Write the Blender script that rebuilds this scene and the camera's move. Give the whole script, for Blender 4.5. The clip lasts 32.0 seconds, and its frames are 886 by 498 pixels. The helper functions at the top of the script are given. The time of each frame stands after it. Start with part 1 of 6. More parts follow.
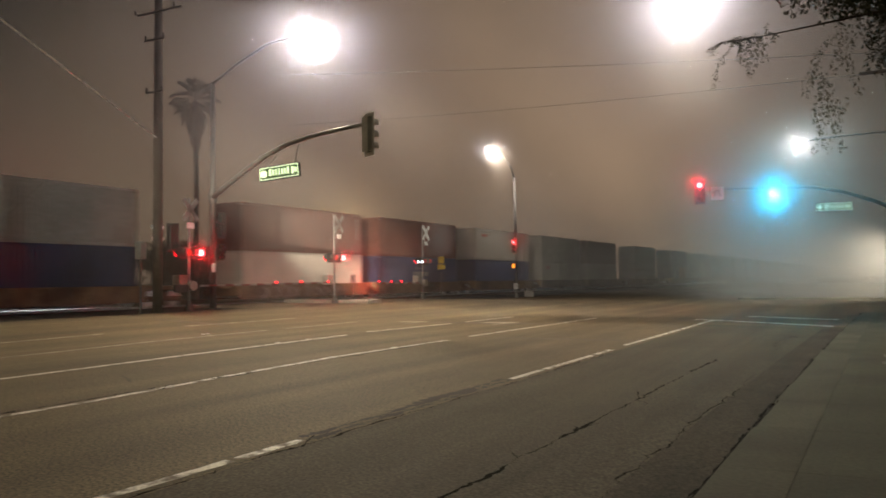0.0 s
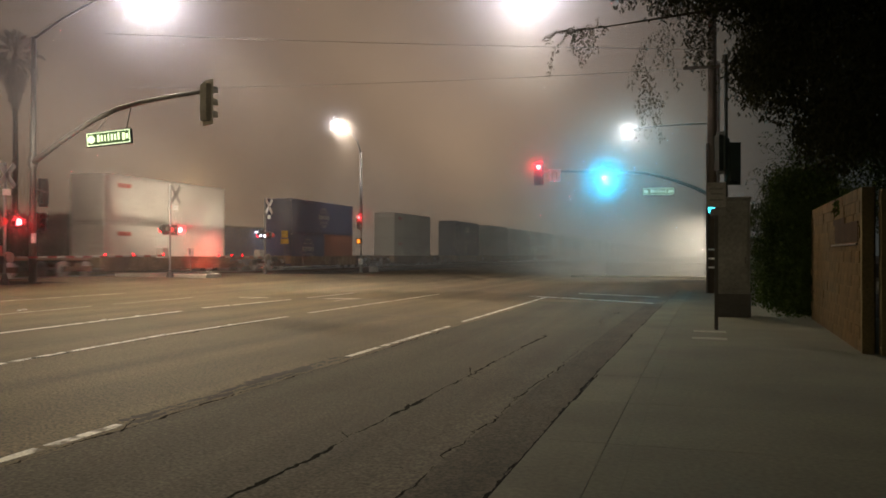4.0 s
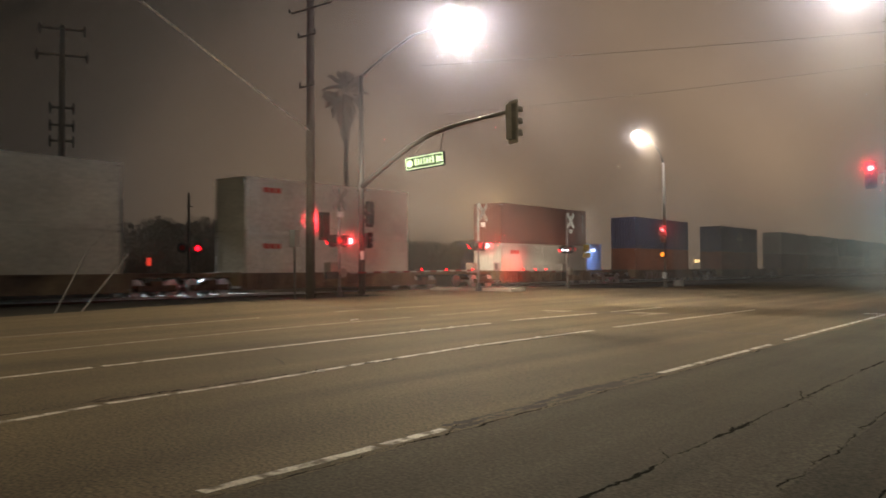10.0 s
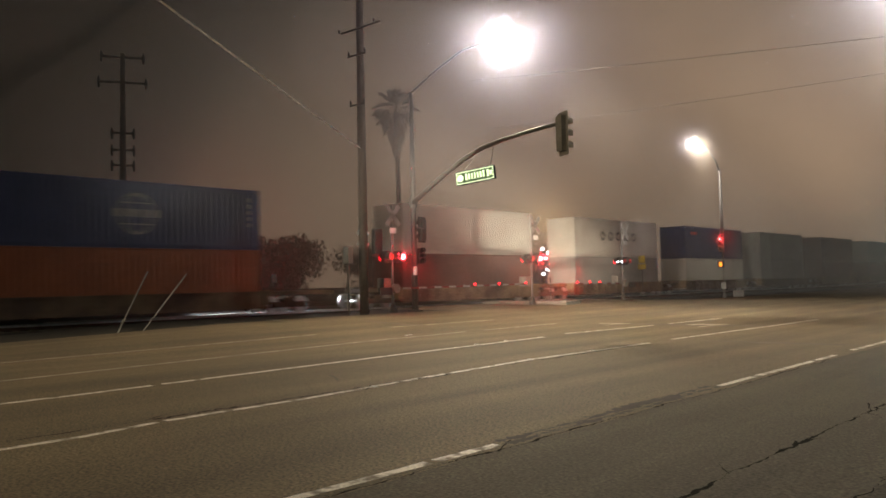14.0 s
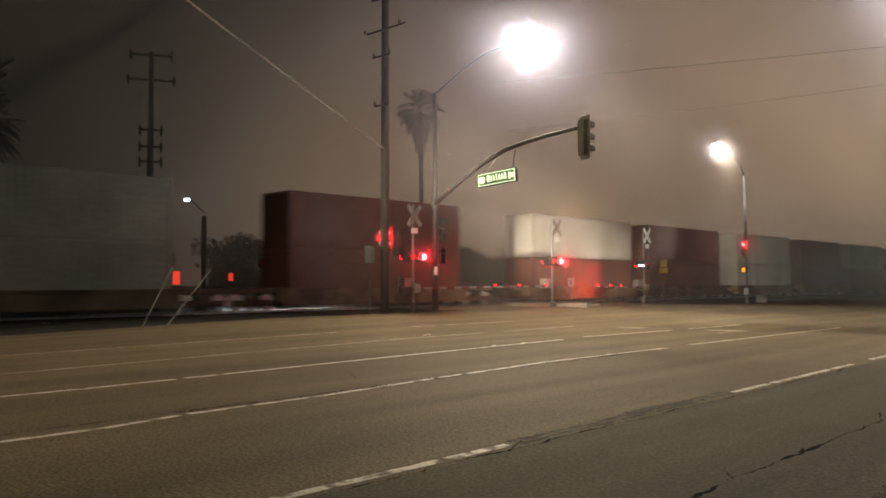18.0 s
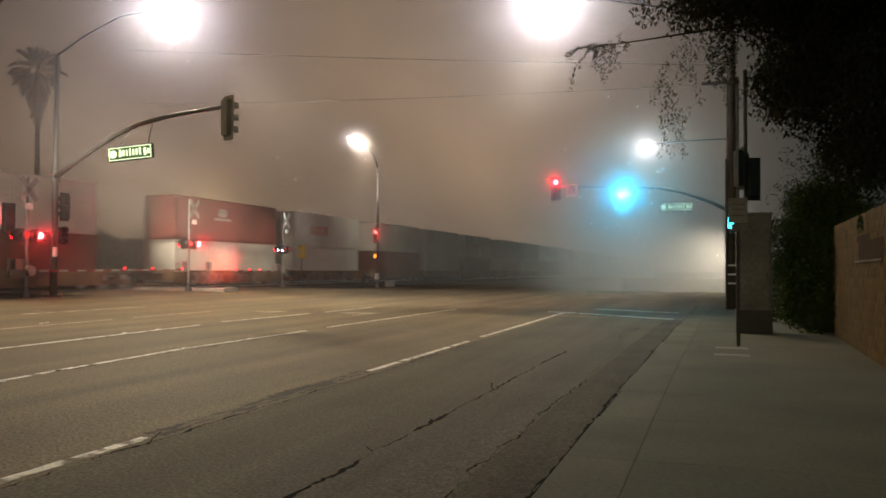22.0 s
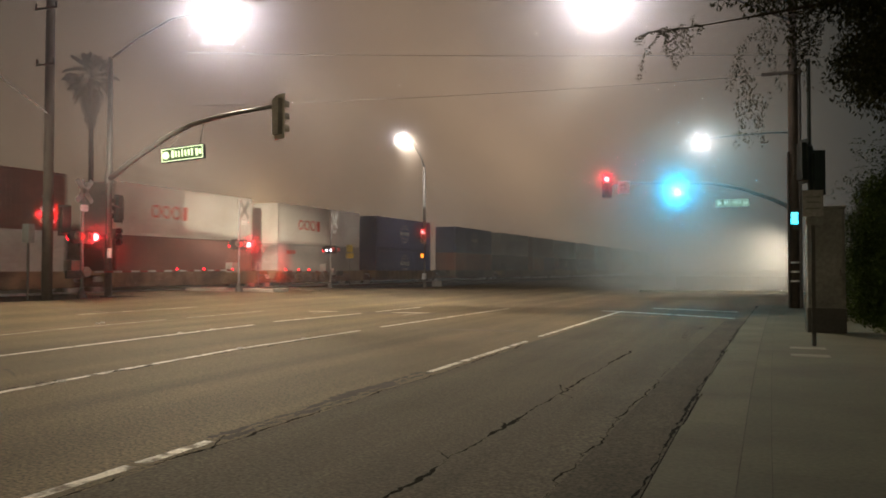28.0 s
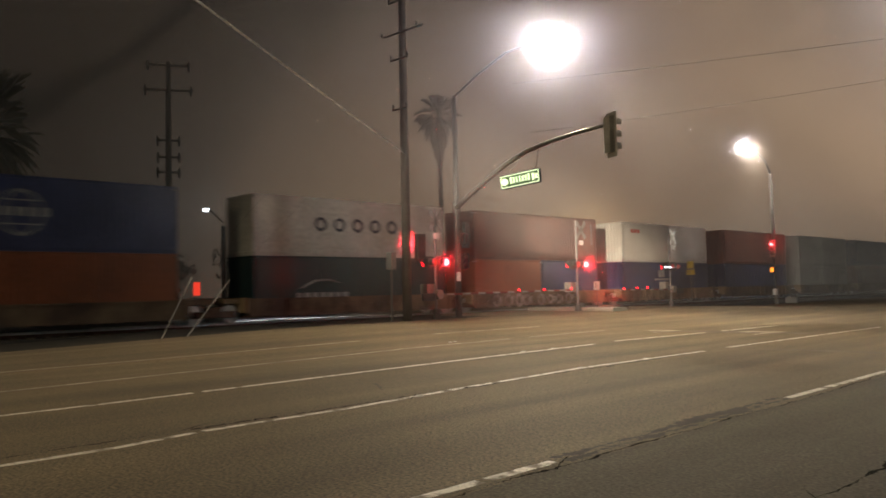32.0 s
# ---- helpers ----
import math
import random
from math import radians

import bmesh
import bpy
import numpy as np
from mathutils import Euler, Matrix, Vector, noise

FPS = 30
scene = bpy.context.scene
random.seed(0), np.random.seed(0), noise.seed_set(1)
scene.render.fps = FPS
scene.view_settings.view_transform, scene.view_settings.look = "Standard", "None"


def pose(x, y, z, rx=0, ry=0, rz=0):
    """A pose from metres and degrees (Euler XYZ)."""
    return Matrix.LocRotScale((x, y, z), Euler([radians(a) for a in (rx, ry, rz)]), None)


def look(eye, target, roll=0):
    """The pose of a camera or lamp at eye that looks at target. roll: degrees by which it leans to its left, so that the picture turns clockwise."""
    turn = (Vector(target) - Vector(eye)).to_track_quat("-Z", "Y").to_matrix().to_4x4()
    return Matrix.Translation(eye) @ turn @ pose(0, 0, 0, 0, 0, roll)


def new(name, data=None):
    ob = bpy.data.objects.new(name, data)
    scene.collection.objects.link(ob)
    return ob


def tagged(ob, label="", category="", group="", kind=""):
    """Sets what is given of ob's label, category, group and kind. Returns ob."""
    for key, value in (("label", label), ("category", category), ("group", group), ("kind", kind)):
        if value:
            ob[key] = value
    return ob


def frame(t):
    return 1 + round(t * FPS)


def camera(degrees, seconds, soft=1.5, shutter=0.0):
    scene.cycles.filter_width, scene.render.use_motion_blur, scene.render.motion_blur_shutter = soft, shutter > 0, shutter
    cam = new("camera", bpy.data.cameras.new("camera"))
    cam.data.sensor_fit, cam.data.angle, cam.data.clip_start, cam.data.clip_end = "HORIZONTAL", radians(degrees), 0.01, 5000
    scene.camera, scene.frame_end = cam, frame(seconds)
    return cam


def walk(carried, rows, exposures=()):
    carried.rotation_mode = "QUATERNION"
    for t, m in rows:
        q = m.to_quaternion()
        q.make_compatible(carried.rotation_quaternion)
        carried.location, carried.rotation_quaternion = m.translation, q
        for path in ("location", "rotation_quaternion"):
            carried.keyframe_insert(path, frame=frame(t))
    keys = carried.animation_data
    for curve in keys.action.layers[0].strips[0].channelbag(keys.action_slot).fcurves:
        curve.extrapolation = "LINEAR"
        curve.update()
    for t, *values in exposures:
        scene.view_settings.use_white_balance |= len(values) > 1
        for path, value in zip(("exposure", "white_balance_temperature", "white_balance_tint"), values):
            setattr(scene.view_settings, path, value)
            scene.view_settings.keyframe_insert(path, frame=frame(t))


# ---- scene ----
cam = camera(57.6, 32.0, soft=1.7, shutter=0.6)
scene.cycles.transparent_max_bounces = 48
PATH = [
    (0, (0.125, 0.112, 1.575), (-0.804, 1.882, 1.653), -0.7),
    (0.5, (0.111, 0.054, 1.606), (-0.747, 1.861, 1.658), -0.9),
    (1, (0.168, 0.075, 1.628), (-0.680, 1.887, 1.652), -0.1),
    (1.5, (0.236, 0.132, 1.606), (-0.591, 1.953, 1.617), -0.1),
    (2, (0.268, 0.125, 1.621), (-0.556, 1.948, 1.622), 0.3),
    (2.5, (0.286, 0.188, 1.635), (-0.527, 2.015, 1.633), 0.1),
    (3, (0.321, 0.166, 1.645), (-0.409, 2.029, 1.646), 0.3),
    (3.5, (0.295, 0.179, 1.62), (-0.281, 2.094, 1.634), 0.1),
    (5.5, (0.059, 0.115, 1.613), (-0.685, 1.971, 1.636), -0.2),
    (6, (0.133, 0.205, 1.603), (-0.877, 1.931, 1.629), -0.3),
    (6.5, (0.16, 0.222, 1.598), (-0.985, 1.861, 1.63), 0.0),
    (7, (0.169, 0.173, 1.607), (-1.024, 1.778, 1.644), -0.1),
    (7.5, (0.112, 0.171, 1.59), (-1.091, 1.769, 1.633), 0.0),
    (8, (0.172, 0.12, 1.61), (-1.032, 1.716, 1.658), -0.1),
    (8.5, (0.219, 0.046, 1.631), (-0.976, 1.649, 1.677), 0.0),
    (9, (0.204, 0.105, 1.621), (-0.985, 1.713, 1.666), -0.2),
    (9.5, (0.151, 0.121, 1.605), (-1.026, 1.737, 1.649), -0.1),
    (10, (0.054, 0.225, 1.593), (-1.174, 1.802, 1.644), -0.3),
    (10.5, (0.102, 0.166, 1.601), (-1.217, 1.668, 1.658), -0.5),
    (11, (0.124, 0.1, 1.612), (-1.241, 1.561, 1.669), -1.1),
    (11.5, (0.126, 0.021, 1.626), (-1.237, 1.483, 1.689), -1.2),
    (12, (0.129, 0.05, 1.625), (-1.218, 1.527, 1.695), -1.2),
    (12.5, (0.226, 0.096, 1.632), (-1.107, 1.584, 1.711), -1.1),
    (13, (0.148, 0.255, 1.607), (-1.168, 1.758, 1.692), -1.0),
    (13.5, (0.139, 0.228, 1.604), (-1.174, 1.733, 1.691), -1.1),
    (14, (0.069, 0.282, 1.589), (-1.26, 1.774, 1.678), -1.3),
    (14.5, (0.115, 0.249, 1.599), (-1.221, 1.735, 1.695), -1.3),
    (15, (0.146, 0.202, 1.613), (-1.212, 1.667, 1.709), -1.1),
    (15.5, (0.228, 0.151, 1.632), (-1.149, 1.598, 1.728), -1.0),
    (17.5, (0.217, 0.212, 1.61), (-1.169, 1.651, 1.701), -0.3),
    (18, (0.264, 0.163, 1.621), (-1.106, 1.618, 1.71), -0.2),
    (18.5, (0.291, 0.135, 1.637), (-0.909, 1.732, 1.719), -0.0),
    (19, (0.238, 0.18, 1.627), (-0.625, 1.983, 1.701), -0.1),
    (19.5, (0.18, 0.108, 1.614), (-0.506, 1.986, 1.68), 0.2),
    (20, (0.125, 0.125, 1.599), (-0.554, 2.005, 1.666), 0.5),
    (20.5, (0.088, 0.15, 1.602), (-0.587, 2.032, 1.664), 0.6),
    (21, (0.087, 0.126, 1.619), (-0.586, 2.008, 1.675), 0.6),
    (21.5, (0.125, 0.132, 1.605), (-0.524, 2.023, 1.658), 0.5),
    (22, (0.144, 0.132, 1.615), (-0.471, 2.035, 1.666), 0.3),
    (22.5, (0.145, 0.119, 1.598), (-0.432, 2.034, 1.65), 0.2),
    (23, (0.138, 0.184, 1.586), (-0.411, 2.106, 1.636), 0.3),
    (23.5, (0.108, 0.372, 1.596), (-0.428, 2.298, 1.645), 0.4),
    (24, (0.066, 0.459, 1.589), (-0.473, 2.385, 1.638), 0.3),
    (24.5, (-0.060, 0.462, 1.585), (-0.609, 2.384, 1.636), 0.3),
    (25, (-0.250, 0.461, 1.548), (-0.808, 2.381, 1.595), 0.5),
    (25.5, (-0.333, 0.474, 1.555), (-0.989, 2.363, 1.598), 0.7),
    (27.5, (-0.268, 0.466, 1.578), (-0.975, 2.336, 1.627), 0.6),
    (28, (-0.266, 0.463, 1.569), (-0.984, 2.330, 1.620), 0.0),
    (28.5, (-0.302, 0.506, 1.551), (-1.187, 2.299, 1.608), -0.0),
    (29, (-0.330, 0.491, 1.533), (-1.399, 2.180, 1.610), -0.3),
    (29.5, (-0.326, 0.467, 1.545), (-1.548, 2.052, 1.626), -0.1),
    (30, (-0.335, 0.446, 1.559), (-1.613, 1.985, 1.644), -0.3),
    (30.5, (-0.335, 0.448, 1.556), (-1.635, 1.968, 1.646), -0.5),
    (31, (-0.337, 0.468, 1.581), (-1.687, 1.942, 1.675), -1.0),
    (31.5, (-0.316, 0.510, 1.587), (-1.674, 1.975, 1.690), -1.3),
    (32, (-0.351, 0.623, 1.571), (-1.755, 2.043, 1.678), -1.3),
]
EXPOSURE = [(0, -0.03), (3, 0.0), (7, 0.0), (10.2, 0.05), (10.7, 0.24), (11.1, 0.44), (11.6, 0.26), (12.2, 0.15), (14, 0.1), (18, 0.1), (19.5, 0.05), (22, 0.1), (24.5, 0.14), (28, 0.08), (30, 0.14), (32, 0.14)]
walk(cam, [(t, look(eye, target, roll)) for t, eye, target, roll in PATH], EXPOSURE)

# ---- night sky lit from below through the fog ----
world = bpy.data.worlds.new("foggy_night")
scene.world = world
world.use_nodes = True
wn, wl = world.node_tree.nodes, world.node_tree.links
wn.clear()
w_out, w_bg = wn.new("ShaderNodeOutputWorld"), wn.new("ShaderNodeBackground")
w_tc, w_dot, w_map = wn.new("ShaderNodeTexCoord"), wn.new("ShaderNodeVectorMath"), wn.new("ShaderNodeMapRange")
w_dot.operation = "DOT_PRODUCT"
w_dot.inputs[1].default_value = Vector((-0.40, 0.90, 0.03)).normalized()
w_noise, w_add, w_ramp = wn.new("ShaderNodeTexNoise"), wn.new("ShaderNodeMath"), wn.new("ShaderNodeValToRGB")
w_noise.inputs["Scale"].default_value, w_noise.inputs["Detail"].default_value = 3.0, 4.0
w_noise.inputs["Distortion"].default_value = 0.6
w_map.inputs["From Min"].default_value, w_map.inputs["From Max"].default_value = 0.67, 1.0
w_add.operation = "MULTIPLY_ADD"
w_add.inputs[1].default_value = 0.18
w_map.interpolation_type, w_map.inputs["To Max"].default_value = "SMOOTHSTEP", 0.79
wl.new(w_tc.outputs["Generated"], w_dot.inputs[0])
wl.new(w_tc.outputs["Generated"], w_noise.inputs["Vector"])
wl.new(w_dot.outputs["Value"], w_map.inputs["Value"])
wl.new(w_noise.outputs["Fac"], w_add.inputs[0])
wl.new(w_map.outputs["Result"], w_add.inputs[2])
w_ramp.color_ramp.elements[0].position, w_ramp.color_ramp.elements[0].color = 0.05, (0.0150, 0.0112, 0.0084, 1)
w_ramp.color_ramp.elements[1].position, w_ramp.color_ramp.elements[1].color = 1.0, (0.36, 0.245, 0.16, 1)
mid = w_ramp.color_ramp.elements.new(0.42)
mid.color = (0.108, 0.079, 0.057, 1)
w_high, w_less = wn.new("ShaderNodeMapRange"), wn.new("ShaderNodeMath")
w_high.interpolation_type, w_less.operation = "SMOOTHSTEP", "SUBTRACT"
w_high.inputs["From Min"].default_value, w_high.inputs["From Max"].default_value, w_high.inputs["To Max"].default_value = 0.1, 0.42, 0.22
wl.new(w_add.outputs[0], w_less.inputs[0])
wl.new(w_high.outputs["Result"], w_less.inputs[1])
wl.new(w_less.outputs[0], w_ramp.inputs["Fac"])
w_sep, w_side, w_mix = wn.new("ShaderNodeSeparateXYZ"), wn.new("ShaderNodeMapRange"), wn.new("ShaderNodeMix")
w_mix.data_type, w_side.interpolation_type = "RGBA", "SMOOTHSTEP"
w_side.inputs["From Min"].default_value, w_side.inputs["From Max"].default_value = -0.3, 0.22
w_mix.inputs["B"].default_value = (0.030, 0.033, 0.031, 1)
wl.new(w_tc.outputs["Generated"], w_sep.inputs[0])
wl.new(w_sep.outputs["X"], w_side.inputs["Value"])
wl.new(w_sep.outputs["Z"], w_high.inputs["Value"])
wl.new(w_side.outputs["Result"], w_mix.inputs["Factor"])
wl.new(w_ramp.outputs["Color"], w_mix.inputs["A"])
wl.new(w_mix.outputs["Result"], w_bg.inputs["Color"])
wl.new(w_bg.outputs[0], w_out.inputs[0])
w_bg.inputs["Strength"].default_value = 1.0
w_ramp.color_ramp.interpolation = "CARDINAL"

# ---- places of the lamps ----
LAMP_ROAD = (-20.9, 28.2, 12.1)
LAMP_NEAR = (-5.6, 31.0, 11.9)
LAMP_FAR = (-2.85, 46.0, 8.5)
LAMP_CROSS = (-27.05, 60.2, 12.4)
LAMP_BEHIND = (-21.0, -17.0, 11.95)
# Added lamp out of view, in place of LAMP_NEAR's light on the containers
LAMP_ADDED = (-5.2, -17.0, 12.9)


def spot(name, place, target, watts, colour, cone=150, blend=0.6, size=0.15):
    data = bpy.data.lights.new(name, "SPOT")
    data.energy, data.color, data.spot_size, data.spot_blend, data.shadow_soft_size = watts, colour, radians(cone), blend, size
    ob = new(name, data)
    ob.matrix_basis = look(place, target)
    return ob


def point(name, place, watts, colour, size=0.1):
    data = bpy.data.lights.new(name, "POINT")
    data.energy, data.color, data.shadow_soft_size = watts, colour, size
    ob = new(name, data)
    ob.location = place
    return ob


WARM = (1.0, 0.81, 0.54)
PALE = (1.0, 0.92, 0.9)
CYAN = (0.01, 0.5, 0.8)
RED = (1.0, 0.014, 0.028)
point("lamp_light", LAMP_ROAD, 1300, PALE, 0.25)
point("lamp_light", LAMP_NEAR, 1200, PALE, 0.25)
point("lamp_light", LAMP_FAR, 480, (1.0, 0.96, 0.92), 0.25)
point("lamp_light", LAMP_CROSS, 280, (1.0, 0.94, 0.92), 0.25)
ROAD_FRONT = (-20.0, 26.9, 12.2)
NEAR_FRONT = (-5.3, 29.5, 11.85)
spot("lamp_beam", ROAD_FRONT, (-15.5, 20.0, 0.0), 10200, WARM, 118, 0.7, 0.8)
spot("lamp_beam", LAMP_ROAD, (-22.0, 36.0, 0.0), 11000, (1.0, 0.84, 0.64), 84, 0.7, 0.5)
spot("lamp_beam", LAMP_ROAD, (-15.0, 44.0, 0.0), 16000, (1.0, 0.83, 0.62), 84, 0.9, 0.5)
spot("lamp_beam", LAMP_CROSS, (-11.0, 50.0, 0.0), 4200, (1.0, 0.84, 0.62), 92, 0.8, 0.3)
spot("lamp_beam", LAMP_CROSS, (-33.0, 88.0, 2.0), 6500, (1.0, 0.88, 0.74), 66, 1.0, 0.3)
spot("lamp_beam", LAMP_FAR, (-9.0, 54.0, 0.0), 3200, (1.0, 0.94, 0.84), 88, 0.8, 0.4)
# Tight extra beam, added to brighten the far crossbuck
spot("lamp_beam", LAMP_FAR, (-27.0, 49.1, 4.4), 36000, (1.0, 0.94, 0.86), 8, 0.8, 0.2)
spot("lamp_beam", LAMP_ROAD, (-13.0, 38.5, 0.0), 7500, WARM, 58, 0.9, 0.3)
# Another added tight beam, for the crossing signs and masts
spot("lamp_beam", LAMP_BEHIND, (-27.0, 34.0, 4.2), 55000, (1.0, 0.9, 0.76), 9.5, 0.7, 0.4)
spot("lamp_beam", LAMP_NEAR, (-8.0, 40.0, 0.0), 4200, (1.0, 0.9, 0.76), 80, 0.9, 0.5)
spot("lamp_beam", LAMP_BEHIND, (-17.5, 6.5, 0.0), 13500, (1.0, 0.84, 0.56), 72, 0.8, 0.5)
spot("lamp_beam", NEAR_FRONT, (-6.0, 17.0, 0.0), 2600, WARM, 110, 0.7, 0.5)
# Narrow beam of the added lamp, only to brighten the containers
spot("lamp_beam", LAMP_ADDED, (-33.2, 50.3, 3.6), 480000, (1.0, 0.88, 0.68), 6.8, 0.9, 0.7)

# ---- materials ----


def surface(name, colour, second=None, rough=0.7, metal=0.0, big=0.4, fine=12.0, bump=0.15, spread=0.0, mix=0.5, contrast=0.35, coat=0.0, speck=0.2):
    """A worn surface: two colours in broad patches, fine grain, bump; spread shifts the value from object to object."""
    m = bpy.data.materials.new(name)
    m.use_nodes = True
    n, l = m.node_tree.nodes, m.node_tree.links
    b = n["Principled BSDF"]
    second = second or tuple(c * 0.6 for c in colour)
    tc = n.new("ShaderNodeTexCoord")
    broad, grain = n.new("ShaderNodeTexNoise"), n.new("ShaderNodeTexNoise")
    broad.inputs["Scale"].default_value, broad.inputs["Detail"].default_value = big, 6
    grain.inputs["Scale"].default_value, grain.inputs["Detail"].default_value = fine, 4
    l.new(tc.outputs["Object"], broad.inputs["Vector"])
    l.new(tc.outputs["Object"], grain.inputs["Vector"])
    ramp = n.new("ShaderNodeMapRange")
    ramp.inputs["From Min"].default_value, ramp.inputs["From Max"].default_value = mix - contrast / 2, mix + contrast / 2
    l.new(broad.outputs["Fac"], ramp.inputs["Value"])
    blend = n.new("ShaderNodeMix")
    blend.data_type = "RGBA"
    blend.inputs["A"].default_value, blend.inputs["B"].default_value = (*colour, 1), (*second, 1)
    l.new(ramp.outputs["Result"], blend.inputs["Factor"])
    hsv = n.new("ShaderNodeHueSaturation")
    l.new(blend.outputs["Result"], hsv.inputs["Color"])
    value = n.new("ShaderNodeMapRange")
    value.inputs["From Min"].default_value, value.inputs["From Max"].default_value = 0.3, 0.7
    value.inputs["To Min"].default_value, value.inputs["To Max"].default_value = 1 - speck, 1 + speck
    l.new(grain.outputs["Fac"], value.inputs["Value"])
    if spread:
        info, shift, times = n.new("ShaderNodeObjectInfo"), n.new("ShaderNodeMapRange"), n.new("ShaderNodeMath")
        shift.inputs["To Min"].default_value, shift.inputs["To Max"].default_value = 1 - spread, 1 + spread
        times.operation = "MULTIPLY"
        l.new(info.outputs["Random"], shift.inputs["Value"])
        l.new(shift.outputs["Result"], times.inputs[0])
        l.new(value.outputs["Result"], times.inputs[1])
        l.new(times.outputs[0], hsv.inputs["Value"])
    else:
        l.new(value.outputs["Result"], hsv.inputs["Value"])
    l.new(hsv.outputs["Color"], b.inputs["Base Color"])
    b.inputs["Roughness"].default_value, b.inputs["Metallic"].default_value = rough, metal
    b.inputs["Coat Weight"].default_value = coat
    if bump:
        bp = n.new("ShaderNodeBump")
        bp.inputs["Strength"].default_value, bp.inputs["Distance"].default_value = bump, 0.01
        l.new(grain.outputs["Fac"], bp.inputs["Height"])
        l.new(bp.outputs["Normal"], b.inputs["Normal"])
    return m


def glow(name, colour, strength):
    m = bpy.data.materials.new(name)
    m.use_nodes = True
    b = m.node_tree.nodes["Principled BSDF"]
    b.inputs["Base Color"].default_value = (*[0.5 * c for c in colour], 1)
    b.inputs["Emission Color"].default_value, b.inputs["Emission Strength"].default_value = (*colour, 1), strength
    return m


def mist_material(name, density, scale, cut=(0.3, 0.7), floor=0.35, power=1.6, forward=0.5, tint=(0.92, 0.86, 0.79)):
    """Thin fog: see-through, scattering what light falls on it, denser in drifts and thinning out to its rim."""
    m = bpy.data.materials.new(name)
    m.use_nodes = True
    n, l = m.node_tree.nodes, m.node_tree.links
    n.remove(n["Principled BSDF"])
    tc, grad, noise_node = n.new("ShaderNodeTexCoord"), n.new("ShaderNodeTexGradient"), n.new("ShaderNodeTexNoise")
    grad.gradient_type = "SPHERICAL"
    noise_node.inputs["Scale"].default_value, noise_node.inputs["Detail"].default_value, noise_node.inputs["Distortion"].default_value = scale, 3, 0.5
    l.new(tc.outputs["Object"], grad.inputs["Vector"])
    l.new(tc.outputs["Object"], noise_node.inputs["Vector"])
    noise_node.noise_dimensions = "4D"
    own, far_off = n.new("ShaderNodeObjectInfo"), n.new("ShaderNodeMath")
    far_off.operation, far_off.inputs[1].default_value = "MULTIPLY", 20.0
    l.new(own.outputs["Random"], far_off.inputs[0])
    l.new(far_off.outputs[0], noise_node.inputs["W"])
    rim, drift, times, dens = n.new("ShaderNodeMath"), n.new("ShaderNodeMapRange"), n.new("ShaderNodeMath"), n.new("ShaderNodeMath")
    rim.operation, rim.inputs[1].default_value = "POWER", power
    drift.interpolation_type = "SMOOTHSTEP"
    drift.inputs["From Min"].default_value, drift.inputs["From Max"].default_value, drift.inputs["To Min"].default_value = cut[0], cut[1], floor
    times.operation, dens.operation, dens.inputs[1].default_value = "MULTIPLY", "MULTIPLY", density
    l.new(grad.outputs["Fac"], rim.inputs[0])
    l.new(noise_node.outputs["Fac"], drift.inputs["Value"])
    l.new(rim.outputs[0], times.inputs[0])
    l.new(drift.outputs["Result"], times.inputs[1])
    l.new(times.outputs[0], dens.inputs[0])
    clear, scatter, through_it, both, out = n.new("ShaderNodeBsdfTransparent"), n.new("ShaderNodeBsdfDiffuse"), n.new("ShaderNodeBsdfTranslucent"), n.new("ShaderNodeMixShader"), n.new("ShaderNodeMixShader")
    for node in (scatter, through_it):
        node.inputs["Color"].default_value = (*tint, 1)
    l.new(scatter.outputs[0], both.inputs[1])
    l.new(through_it.outputs[0], both.inputs[2])
    both.inputs["Fac"].default_value = forward
    l.new(dens.outputs[0], out.inputs["Fac"])
    l.new(clear.outputs[0], out.inputs[1])
    l.new(both.outputs[0], out.inputs[2])
    l.new(out.outputs[0], n["Material Output"].inputs["Surface"])
    return m


